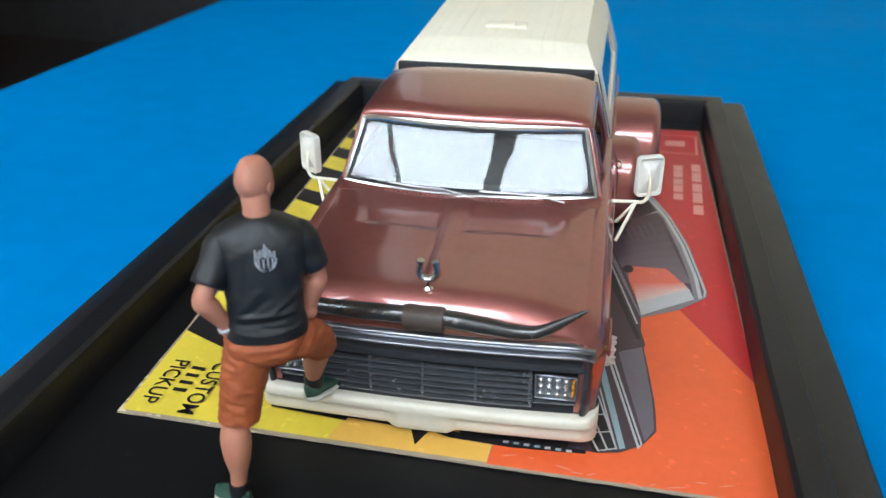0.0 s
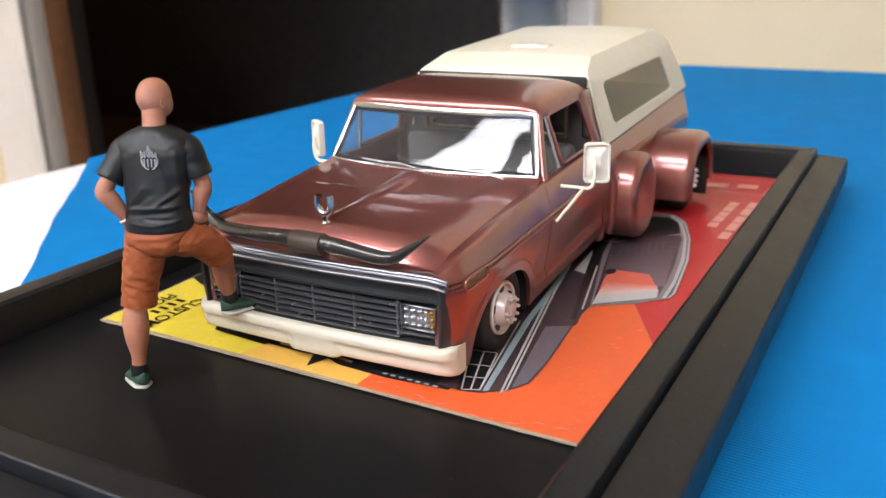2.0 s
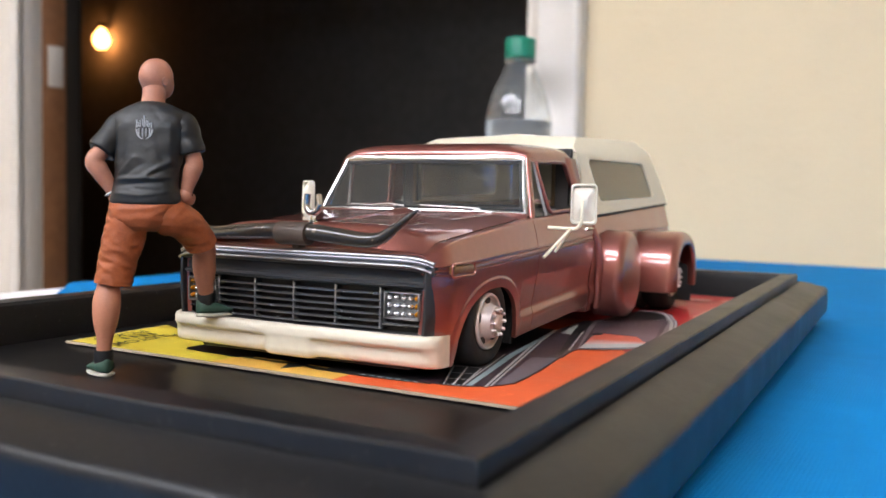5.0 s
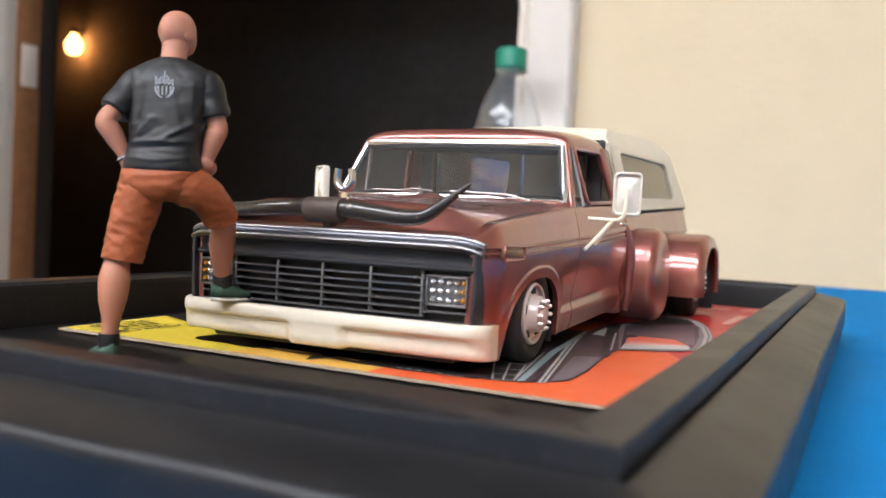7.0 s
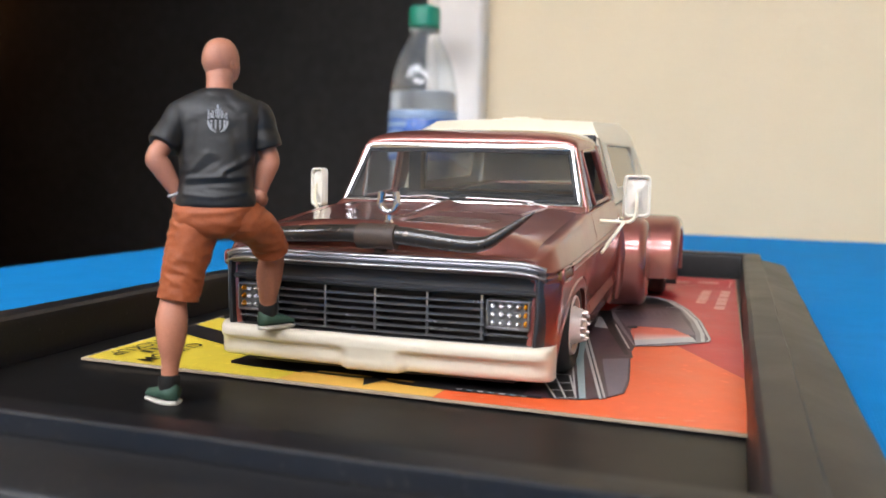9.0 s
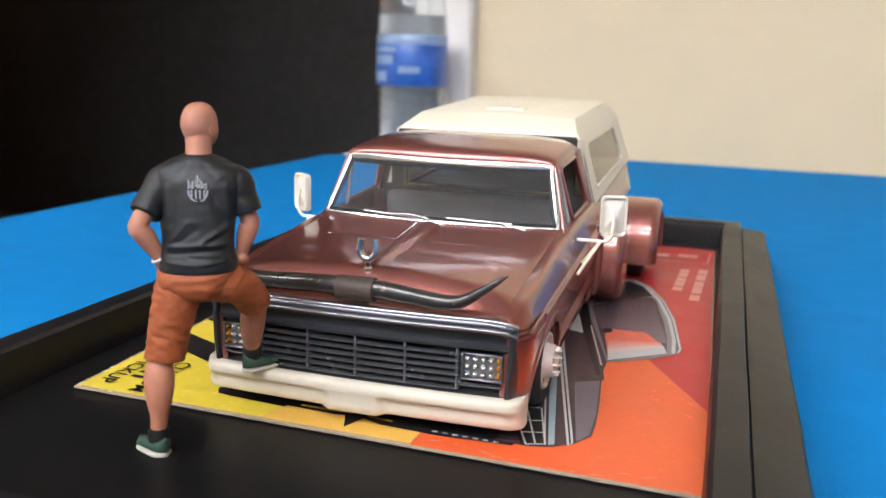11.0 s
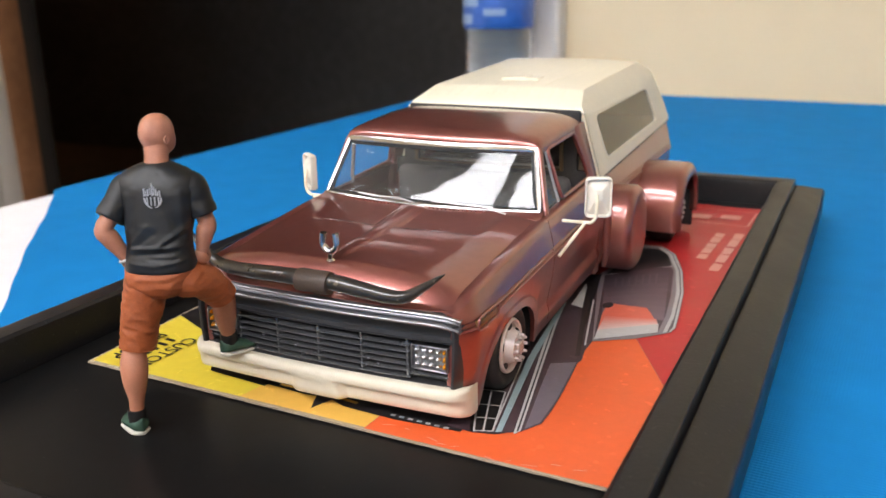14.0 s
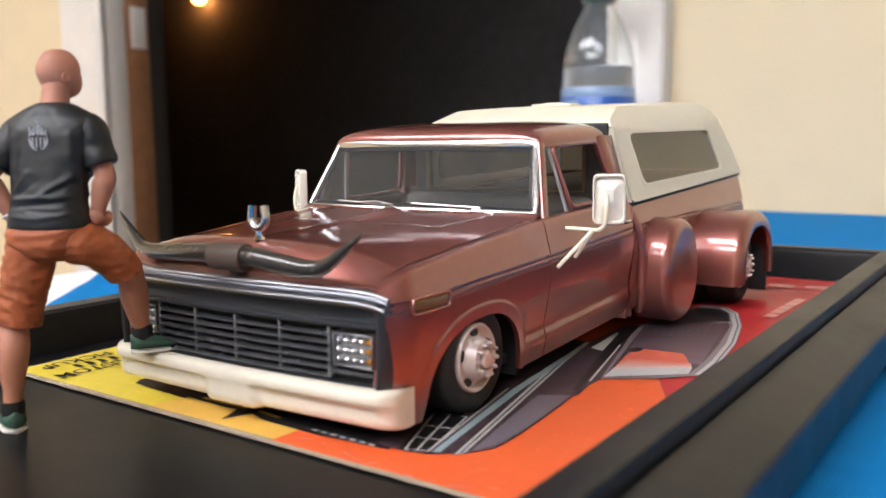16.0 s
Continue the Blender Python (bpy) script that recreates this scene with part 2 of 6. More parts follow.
def add_box(bm, x0, x1, y0, y1, z0, z1, bevel=0.0, segs=2, m=None, mi=0):
    vs = [bm.verts.new((x, y, z)) for x in (x0, x1) for y in (y0, y1) for z in (z0, z1)]
    fs = [bm.faces.new([vs[i] for i in f]) for f in ((0, 1, 3, 2), (4, 6, 7, 5), (0, 4, 5, 1), (2, 3, 7, 6), (0, 2, 6, 4), (1, 5, 7, 3))]
    for f in fs:
        f.material_index = mi
    if bevel:
        es = {e for v in vs for e in v.link_edges}
        r = bmesh.ops.bevel(bm, geom=list(es), offset=bevel, segments=segs, profile=0.5, affect="EDGES")
        vs = list({v for f in r["faces"] for v in f.verts} | {v for v in vs if v.is_valid})
        for f in r["faces"]:
            f.material_index = mi
    if m:
        for v in vs:
            v.co = m @ v.co
    return vs


def box(x0, x1, y0, y1, z0, z1, bevel=0.0, segs=2, m=None):
    bm = bmesh.new()
    add_box(bm, x0, x1, y0, y1, z0, z1, bevel, segs, m)
    return bm


def add_loft(bm, rings, closed=True, caps=True, mi=0):
    """Quads between rings of equally many points."""
    vr = [[bm.verts.new(p) for p in ring] for ring in rings]
    n = len(vr[0])
    for a, b in zip(vr, vr[1:]):
        for i in range(n if closed else n - 1):
            j = (i + 1) % n
            f = bm.faces.new((a[i], a[j], b[j], b[i]))
            f.material_index = mi
    if caps and closed:
        for ring in (vr[0], vr[-1]):
            f = bm.faces.new(ring)
            f.material_index = mi
    return vr


def loft(rings, closed=True, caps=True):
    bm = bmesh.new()
    add_loft(bm, rings, closed, caps)
    return bm


def smooth_path(pts, n):
    """n points along a smooth curve through pts; each point may carry more numbers than three."""
    pts = [np.array(p, float) for p in pts]
    out = []
    for k in range(n):
        u = k / (n - 1) * (len(pts) - 1)
        i = min(int(u), len(pts) - 2)
        f = u - i
        p0, p1, p2, p3 = pts[max(i - 1, 0)], pts[i], pts[i + 1], pts[min(i + 2, len(pts) - 1)]
        out.append(0.5 * (2 * p1 + (p2 - p0) * f + (2 * p0 - 5 * p1 + 4 * p2 - p3) * f * f + (3 * p1 - p0 - 3 * p2 + p3) * f ** 3))
    return out


def tube_rings(pts, radii, seg=12, flat=1.0, ref=(0, 0, 1)):
    """Rings round a path; the frame is carried along it without twist."""
    pts = [Vector(p[:3]) for p in pts]
    rings, u = [], None
    for i, p in enumerate(pts):
        t = (pts[min(i + 1, len(pts) - 1)] - pts[max(i - 1, 0)]).normalized()
        if u is None:
            u = Vector(ref)
            if abs(t.dot(u)) > 0.9:
                u = Vector((0, 1, 0)) if abs(t.y) < 0.9 else Vector((1, 0, 0))
        u = (u - t * u.dot(t)).normalized()
        s = t.cross(u)
        r = radii[i] if isinstance(radii, (list, tuple, np.ndarray)) else radii
        rings.append([p + s * r * math.cos(a) + u * r * flat * math.sin(a) for a in (2 * math.pi * k / seg for k in range(seg))])
    return rings


def add_tube(bm, pts, radii, seg=12, flat=1.0, mi=0, ref=(0, 0, 1)):
    add_loft(bm, tube_rings(pts, radii, seg, flat, ref), mi=mi)


def tube(pts, radii, seg=12, flat=1.0):
    bm = bmesh.new()
    add_tube(bm, pts, radii, seg, flat)
    return bm


def lathe(profile, seg=32, axis="z", closed=False, m=None):
    """Turn (radius, height) pairs round an axis."""
    bm = bmesh.new()
    rings = []
    for r, h in profile:
        ring = []
        for k in range(seg):
            a = 2 * math.pi * k / seg
            c, s = r * math.cos(a), r * math.sin(a)
            p = {"z": (c, s, h), "x": (h, c, s), "y": (c, h, s)}[axis]
            ring.append(Vector(p) if not m else m @ Vector(p))
        rings.append(ring)
    add_loft(bm, rings, caps=not closed)
    return bm


def add_prism(bm, poly, z0, z1, mi=0):
    lo, hi = [bm.verts.new((x, y, z0)) for x, y in poly], [bm.verts.new((x, y, z1)) for x, y in poly]
    fs = [bm.faces.new(hi), bm.faces.new(lo[::-1])]
    for i in range(len(poly)):
        j = (i + 1) % len(poly)
        fs.append(bm.faces.new((lo[i], lo[j], hi[j], hi[i])))
    for f in fs:
        f.material_index = mi
    return fs


def rounded(w, h, r, n=6, e=0.0):
    """Outline of a rounded rectangle with half sizes w, h."""
    pts = []
    for cx, cy, a0 in ((w - r, h - r, 0), (r - w, h - r, 90), (r - w, r - h, 180), (w - r, r - h, 270)):
        for k in range(n + 1):
            a = radians(a0 + 90 * k / n)
            pts.append((cx + r * math.cos(a), cy + r * math.sin(a)))
    return pts


# ---------------------------------------------------------------- the room
TABLE_Z = -0.012
FLOOR_Z = TABLE_Z - 0.75
CEIL_Z = FLOOR_Z + 2.45
WALL_Y = 0.694
WALL_T = 0.106
X0, X1, Y0 = -3.2, 2.6, -4.2
DOOR_L, DOOR_R, DOOR_TOP = -1.120, -0.252, FLOOR_Z + 2.05

tagged(finish("floor", box(X0 - 0.12, X1 + 0.12, Y0 - 0.12, WALL_Y + WALL_T, FLOOR_Z - 0.1, FLOOR_Z), FLOORM), "grey-brown floor of the hall under the table", "floor", kind="structure")
tagged(finish("ceiling", box(X0 - 0.12, X1 + 0.12, Y0 - 0.12, WALL_Y + WALL_T, CEIL_Z, CEIL_Z + 0.1), CEIL), "off-white tiled ceiling", "ceiling", kind="structure")
bm = bmesh.new()
add_box(bm, DOOR_R, X1, WALL_Y, WALL_Y + WALL_T, FLOOR_Z, CEIL_Z)
add_box(bm, X0, DOOR_L, WALL_Y, WALL_Y + WALL_T, FLOOR_Z, CEIL_Z)
add_box(bm, DOOR_L, DOOR_R, WALL_Y, WALL_Y + WALL_T, DOOR_TOP, CEIL_Z)
tagged(finish("wall_north", bm, WALLPAINT), "beige painted wall with an open doorway", "wall", kind="structure")
tagged(finish("wall_south", box(X0, X1, Y0 - 0.12, Y0, FLOOR_Z, CEIL_Z), WALLPAINT), "plain beige wall behind the table", "wall", kind="structure")
tagged(finish("wall_west", box(X0 - 0.12, X0, Y0, WALL_Y, FLOOR_Z, CEIL_Z), WALLPAINT), "plain beige side wall", "wall", kind="structure")
tagged(finish("wall_east", box(X1, X1 + 0.12, Y0, WALL_Y, FLOOR_Z, CEIL_Z), WALLPAINT), "plain beige side wall", "wall", kind="structure")

# door casing (stepped profile), wooden reveal and its strike plate
casing = tagged(empty("door_casing"), "white painted door casing round an open doorway", "door frame", kind="structure")


def casing_strip(x0, x1):
    bm = bmesh.new()
    s = 1 if x1 > x0 else -1
    w = abs(x1 - x0)
    prof = [(0, 0), (0, 0.010), (0.010, 0.016), (0.016, 0.013), (w - 0.016, 0.017), (w - 0.010, 0.021), (w - 0.003, 0.021), (w, 0.018), (w, 0)]
    add_loft(bm, [[(x0 + s * u, WALL_Y - d, z) for u, d in prof] for z in (FLOOR_Z, DOOR_TOP + 0.07)])
    return bm


part("casing_strip", casing_strip(DOOR_R - 0.003, DOOR_R + 0.054), DOORWHITE, casing)
part("casing_strip", casing_strip(DOOR_L + 0.002, DOOR_L - 0.093), DOORWHITE, casing)
part("casing_strip", box(DOOR_L - 0.11, DOOR_R + 0.06, WALL_Y - 0.024, WALL_Y, DOOR_TOP + 0.071, DOOR_TOP + 0.13, 0.004), DOORWHITE, casing)
jamb = tagged(empty("door_jamb"), "brown varnished wooden door jamb with a strike plate", "door frame", kind="structure")
part("jamb_board", box(DOOR_L, DOOR_L + 0.002, WALL_Y - 0.004, WALL_Y + 0.033, FLOOR_Z, DOOR_TOP, 0.0005), DOORWHITE, jamb, "painted front part of the reveal")
part("jamb_board", box(DOOR_L, DOOR_L + 0.003, WALL_Y + 0.0335, WALL_Y + 0.076, FLOOR_Z, DOOR_TOP, 0.001), JAMBWOOD, jamb)
part("door_stop", box(DOOR_L, DOOR_L + 0.001, WALL_Y + 0.0765, WALL_Y + WALL_T, FLOOR_Z, DOOR_TOP, 0.0003), STOPDARK, jamb, "dark back part of the reveal")
part("jamb_board", box(DOOR_R - 0.012, DOOR_R, WALL_Y - 0.004, WALL_Y + WALL_T - 0.003, FLOOR_Z, DOOR_TOP, 0.002), DOORWHITE, jamb)
part("jamb_board", box(DOOR_L + 0.012, DOOR_R - 0.012, WALL_Y - 0.004, WALL_Y + WALL_T - 0.003, DOOR_TOP - 0.012, DOOR_TOP, 0.002), JAMBWOOD, jamb)
part("strike_plate", box(DOOR_L + 0.003, DOOR_L + 0.0045, WALL_Y + 0.042, WALL_Y + 0.070, 0.205, 0.270, 0.0006), DOORWHITE, jamb, "pale painted strike plate")

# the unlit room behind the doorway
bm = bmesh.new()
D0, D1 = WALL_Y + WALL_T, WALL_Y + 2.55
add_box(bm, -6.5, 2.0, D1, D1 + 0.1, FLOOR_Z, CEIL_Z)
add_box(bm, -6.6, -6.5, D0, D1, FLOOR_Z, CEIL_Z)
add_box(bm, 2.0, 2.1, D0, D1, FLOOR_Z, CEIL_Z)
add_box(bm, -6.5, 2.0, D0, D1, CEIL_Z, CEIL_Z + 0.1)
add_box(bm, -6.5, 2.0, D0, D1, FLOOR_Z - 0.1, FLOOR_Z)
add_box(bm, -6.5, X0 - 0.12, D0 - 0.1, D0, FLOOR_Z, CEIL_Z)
tagged(finish("wall_dark_room", bm, DARK), "walls of the unlit room beyond the doorway, dimness put into their grey", "wall", kind="structure")

bulb = tagged(empty("light_bulb", pose(-4.050, 3.180, 0.896)), "small glowing warm wall lamp in the unlit room", "lamp")
part("bulb_glass", lathe([(0.001, -0.055), (0.028, -0.048), (0.043, -0.02), (0.043, 0.005), (0.03, 0.035), (0.016, 0.05), (0.015, 0.06)], 24), BULBGLOW, bulb)
part("bulb_socket", lathe([(0.018, 0.058), (0.022, 0.06), (0.022, 0.085), (0.016, 0.09)], 20), BLACK, bulb)
part("wall_bracket", box(-0.012, 0.012, 0.012, 0.0635, 0.070, 0.086, 0.003), BLACK, bulb)

# ceiling troffers
troffer = tagged(empty("ceiling_light", pose(-0.62, -1.46, CEIL_Z)), "recessed white fluorescent ceiling light with a bright diffuser", "ceiling light", group="ceiling lights")
bm = bmesh.new()
for a in ((-0.62, 0.62, -0.32, -0.295), (-0.62, 0.62, 0.295, 0.32), (-0.62, -0.595, -0.295, 0.295), (0.595, 0.62, -0.295, 0.295)):
    add_box(bm, *a, -0.02, -0.001, 0.003)
part("light_frame", bm, DOORWHITE, troffer)
part("diffuser", box(-0.594, 0.594, -0.294, 0.294, -0.012, -0.002), LAMPGLOW, troffer)
for x, y in ((0.75, -1.60), (-1.88, -1.46), (-0.62, -2.75), (0.75, -2.75)):
    copy_thing(troffer, pose(x, y, CEIL_Z))

# ---------------------------------------------------------------- table and cloths
table = tagged(empty("folding_table", pose(0.35, -0.1, FLOOR_Z)), "long folding table under the cloths against the wall", "table")
part("tabletop", box(-0.640, 0.9, -0.8, 0.78, 0.715, 0.7455, 0.004), TABLEWOOD, table)
for x in (-0.55, 0.8):
    for y in (-0.7, 0.68):
        part("leg", tube([(x, y, 0.715), (x, y, 0.0)], 0.014, 16), METALGREY, table)


def hem(y):
    """Left edge of the blue cloth: cut slanting at two places, so that the white cover shows."""
    wave = 0.0010 * math.sin(y * 60) + 0.0003 * math.sin(y * 210 + 1)
    if -0.19 < y < 0.166:
        return -0.303 + (0.166 - y) * 1.03 + wave if y > -0.012 else -0.303 + (y + 0.19) * 1.03 + wave
    if y > 0.567:
        return -0.303 + (y - 0.567) * 1.55 + wave
    return -0.303


def cloth(left, right, rows, n, z, thick, ripple, drop, seed):
    """A thin sheet from the edge left(y) to right, with soft ripples and, where drop says so, a fall over the table's edge."""
    bm = bmesh.new()
    grid = []
    for y in rows:
        a = left(y)
        line = []
        for k in range(n + 1):
            x = a + (right - a) * (k / n) ** 2.2
            rise = ripple * noise.noise(Vector((x * 9, y * 9, seed))) + 0.4 * ripple * noise.noise(Vector((x * 31, y * 31, seed)))
            line.append((x, y, z + rise))
        if drop(y):
            fold = 0.006 * math.sin(y * 38) + 0.004 * math.sin(y * 71)
            line = [(a - 0.005 - (0.004 + fold) * k / 4, y, z - 0.003 - 0.26 * k / 4) for k in range(4, 0, -1)] + [(a - 0.003, y, z - 0.001)] + line
        else:
            line = [line[0]] * 5 + line
        grid.append(line)
    add_loft(bm, grid, closed=False)
    bmesh.ops.remove_doubles(bm, verts=bm.verts, dist=1e-7)
    bmesh.ops.recalc_face_normals(bm, faces=bm.faces)
    geo = bmesh.ops.extrude_face_region(bm, geom=list(bm.faces))
    bmesh.ops.translate(bm, vec=(0, 0, -thick), verts=[g for g in geo["geom"] if isinstance(g, bmesh.types.BMVert)])
    return bm


rows = [-0.86 + 0.03 * k for k in range(0, 22)] + [-0.197 + 0.0035 * k for k in range(0, 255)]
tagged(finish("blue_tablecloth", cloth(hem, 1.2, rows, 60, TABLE_Z, 0.0008, 0.0005, lambda y: 0.166 <= y <= 0.567, 3.1), BLUE), "bright blue woven cloth spread over the table", "tablecloth")
rows = [-0.86 + 0.012 * k for k in range(0, 130)]
tagged(finish("white_tablecloth", cloth(lambda y: -0.302, 1.2, rows, 40, TABLE_Z - 0.0024, 0.0008, 0.0003, lambda y: False, 8.3), WHITECLOTH), "white cover showing from under the blue cloth", "tablecloth")

# ---------------------------------------------------------------- water bottle
bottle = tagged(empty("water_bottle", pose(-0.243, 0.632, TABLE_Z - 0.001)), "clear plastic water bottle with green cap and blue label", "bottle")
prof = [(0.001, 0.004), (0.020, 0.003), (0.030, 0.0), (0.0325, 0.004), (0.033, 0.012)]
for k in range(6):
    z = 0.018 + k * 0.009
    prof += [(0.0335, z), (0.0311, z + 0.0045)]
prof += [(0.0335, 0.074), (0.0335, 0.122), (0.0328, 0.135), (0.0295, 0.151), (0.0235, 0.168), (0.0165, 0.181), (0.0125, 0.189), (0.0125, 0.200)]
prof += [(r - 0.0006, h + (0.0008 if r < 0.021 and h < 0.01 else 0)) for r, h in reversed(prof)]
bm = lathe(prof, 40, closed=True)
part("bottle_body", bm, PET, bottle, "clear ribbed plastic body").visible_shadow = False
part("neck_ring", lathe([(0.0128, 0.1885), (0.0158, 0.1888), (0.0158, 0.1912), (0.0128, 0.1915)], 32, closed=True), PET, bottle)
bm = bmesh.new()
rings = []
for r, h in ((0.0135, 0.1925), (0.0146, 0.1935), (0.0146, 0.2105), (0.0135, 0.2125), (0.001, 0.2128)):
    rings.append([(r * (1 + (0.03 if k % 2 and 0.19 < h < 0.211 and r > 0.014 else 0)) * math.cos(2 * math.pi * k / 60), r * (1 + (0.03 if k % 2 and r > 0.014 else 0)) * math.sin(2 * math.pi * k / 60), h) for k in range(60)])
add_loft(bm, rings)
part("cap", bm, CAPGREEN, bottle, "green ridged screw cap")
part("label", lathe([(0.0338, 0.066), (0.0341, 0.0665), (0.0341, 0.104), (0.0338, 0.1045)], 48, closed=True), LABELBLUE, bottle, "blue printed label")
part("label", lathe([(0.0338, 0.1047), (0.0341, 0.105), (0.0341, 0.1125), (0.0338, 0.1130)], 48, closed=True), LABELWHITE, bottle, "pale upper band of the label")
for k, (z0, z1, a0, a1) in enumerate(((0.086, 0.094, -150, -100), (0.070, 0.079, -165, -112), (0.097, 0.102, -150, -95), (0.078, 0.084, -90, -55))):
    rings = [[(r * math.cos(radians(a)), r * math.sin(radians(a)), z) for z in (z0, z1) for r in ((0.0342, 0.0344) if z == z0 else (0.0344, 0.0342))] for a in np.linspace(a0, a1, 9)]
    part("label_panel", loft(rings), LABELWHITE, bottle, "pale printed patch on the label")
part("water", lathe([(0.001, 0.0052), (0.018, 0.0050), (0.0295, 0.0055), (0.0298, 0.012), (0.0298, 0.072), (0.0325, 0.075), (0.0326, 0.1220), (0.0321, 0.1310), (0.001, 0.1310)], 40), WATER, bottle, "still water filling two thirds").visible_shadow = False

# ---------------------------------------------------------------- display base: a black moulded frame round a flat panel
BASE = pose(-0.005, 0.0842, 0, 0, 0, 2.1)
base = tagged(empty("display_base", BASE), "black painted wooden display base with a moulded frame", "display base")
HW, HL = 0.078, 0.152
PROFILE = [(0.0007, 0.0085), (0.0012, 0.0102), (0.0022, 0.0110), (0.0070, 0.0112), (0.0082, 0.0111), (0.0085, 0.0108), (0.0086, 0.0101), (0.00862, 0.0076),
           (0.0088, 0.0068), (0.0090, 0.0068), (0.0092, 0.0075), (0.0094, 0.0080), (0.0110, 0.0078), (0.0188, 0.0055), (0.0197, 0.0050), (0.0202, 0.0042), (0.0203, 0.0032), (0.0202, -0.0050), (0.0110, -0.0112), (0.0007, -0.0115)]


def rail(sx, sy, along):
    """One mitred rail of the frame. along: 'x' or 'y'."""
    rings = []
    n = 24
    for k in range(n + 1):
        f = -1 + 2 * k / n
        ring = []
        for u, z in PROFILE:
            wob = 0.0002 * noise.noise(Vector((f * 5 + sx * 3, sy * 7, u * 200)))
            if along == "y":
                ring.append((sx * (HW + u) + wob, f * (HL + u), z + wob))
            else:
                ring.append((f * (HW + u), sy * (HL + u) + wob, z + wob))
        rings.append(ring)
    return loft(rings)


for sx, sy, al in ((1, 0, "y"), (-1, 0, "y"), (0, 1, "x"), (0, -1, "x")):
    part("frame_rail", rail(sx, sy, al), FRAMEBLACK, base, angle=30)
part("base_panel", box(-HW - 0.0005, HW + 0.0005, -HL - 0.0005, HL + 0.0005, -0.006, 0.0, 0.0), PANEL, base, "satin black panel with dust specks")

# ---------------------------------------------------------------- printed card
card = tagged(empty("printed_card"), "worn printed card with yellow, orange and red vehicle artwork", "card")
FL, FR, RR, RL = (Vector((*p, 0)) for p in ((-0.0686, -0.0109), (0.0783, -0.0086), (0.0666, 0.2276), (-0.0828, 0.2200)))


def at_card(u, v):
    """A place on the card by its share of width and length."""
    return FL.lerp(FR, u).lerp(RL.lerp(RR, u), v)


bm = bmesh.new()
rim = []
for a, b, n in ((FL, FR, 60), (FR, RR, 80), (RR, RL, 30), (RL, FL, 80)):
    for k in range(n):
        p = a.lerp(b, k / n)
        j = 0.00022 * noise.noise(Vector((p.x * 420, p.y * 420, 2)))
        rim.append((p.x + j, p.y + j))
add_prism(bm, rim, 0.00045, 0.00098)
part("card_stock", bm, CARDEDGE, card, "buff card core along the worn edges")

Z = [0.001]


def printed(name, poly, material, label=""):
    """One flat area of ink, a hair above the last one."""
    Z[0] += 0.000004
    bm = bmesh.new()
    add_prism(bm, poly, Z[0] - 0.00001, Z[0])
    return part(name, bm, material, card, label)


def quad(*uv):
    return [tuple(at_card(u, v))[:2] for u, v in uv]


E_ = 0.004
printed("yellow_field", quad((E_, E_), (0.345, E_), (0.62, 0.9), (0.5, 1 - E_), (E_, 1 - E_)), YELLOW, "worn yellow ink")
printed("amber_field", quad((0.345, E_), (0.588, E_), (0.62, 0.4), (0.62, 0.9)), GOLD, "amber ink")
printed("orange_field", [(0.0178, -0.0091), (0.0777, -0.0080), (0.0757, 0.0345), (0.0582, 0.0661), (0.030, 0.118), (0.020, 0.118)], ORANGE, "orange ink")
printed("red_field", [(0.0757, 0.0347), (0.0661, 0.2270), (0.000, 0.2245), (0.010, 0.118), (0.030, 0.1182), (0.0582, 0.0663)], RED, "red ink")
worn = random.Random(11)
for k in range(16):
    f = worn.random() ** 2 * 0.30
    p = FL.lerp(FR, f) if k % 2 else FL.lerp(RL, f * 0.7)
    w, d = worn.uniform(0.0006, 0.0020), worn.uniform(0.0003, 0.0009)
    q = [(p.x, p.y), (p.x + w, p.y + 0.0002), (p.x + w * 0.7, p.y + d), (p.x + w * 0.2, p.y + d * 0.8)] if k % 2 else [(p.x, p.y), (p.x + d, p.y + w * 0.3), (p.x + d * 0.8, p.y + w), (p.x - 0.00005 * w, p.y + w)]
    printed("worn_edge", q, SCUFF)
wear = random.Random(5)
for k in range(11):
    x, y, l = 0.020 + 0.0052 * k + wear.uniform(-0.002, 0.002), wear.uniform(-0.0088, -0.0050), wear.uniform(0.0012, 0.0036)
    dy = wear.uniform(-0.0012, 0.0012)
    printed("worn_crease", [(x, y), (x + l, y + dy), (x + l, y + dy + 0.00016), (x + l * 0.4, y + dy * 0.4 + 0.00030), (x, y + 0.00012)], PINK)
for k in range(9):
    v = 0.125 + 0.098 * k
    printed("hazard_stripe", quad((E_ * 1.2, v + 0.030), (0.16, v - 0.015), (0.16, v + 0.030), (E_ * 1.2, v + 0.075)), INKBLACK, "black diagonal stripe")
printed("black_artwork", [(-0.036, 0.0010), (-0.0345, -0.0012), (-0.016, -0.0022), (-0.016, -0.0010), (-0.004, -0.0014), (-0.0012, -0.0008), (0.0014, -0.0068), (0.0034, -0.001), (0.008, -0.0026), (0.022, -0.0028), (0.038, -0.0012), (0.036, 0.09), (-0.03, 0.09)], INKBLACK, "black drawn shape")
printed("drawn_gap", [(-0.013, -0.0002), (0.0, 0.0002), (0.0, 0.0012), (-0.013, 0.0008)], GOLD)
printed("drawn_gap", [(0.0035, 0.0002), (0.010, -0.0004), (0.010, 0.0006), (0.0035, 0.0012)], GOLD)
for k in range(7):
    x = 0.020 + 0.0023 * k
    printed("drawn_rivet", [(x, -0.0016), (x + 0.0012, -0.0015), (x + 0.0012, -0.0007), (x, -0.0008)], CYAN if k % 2 else PALE)
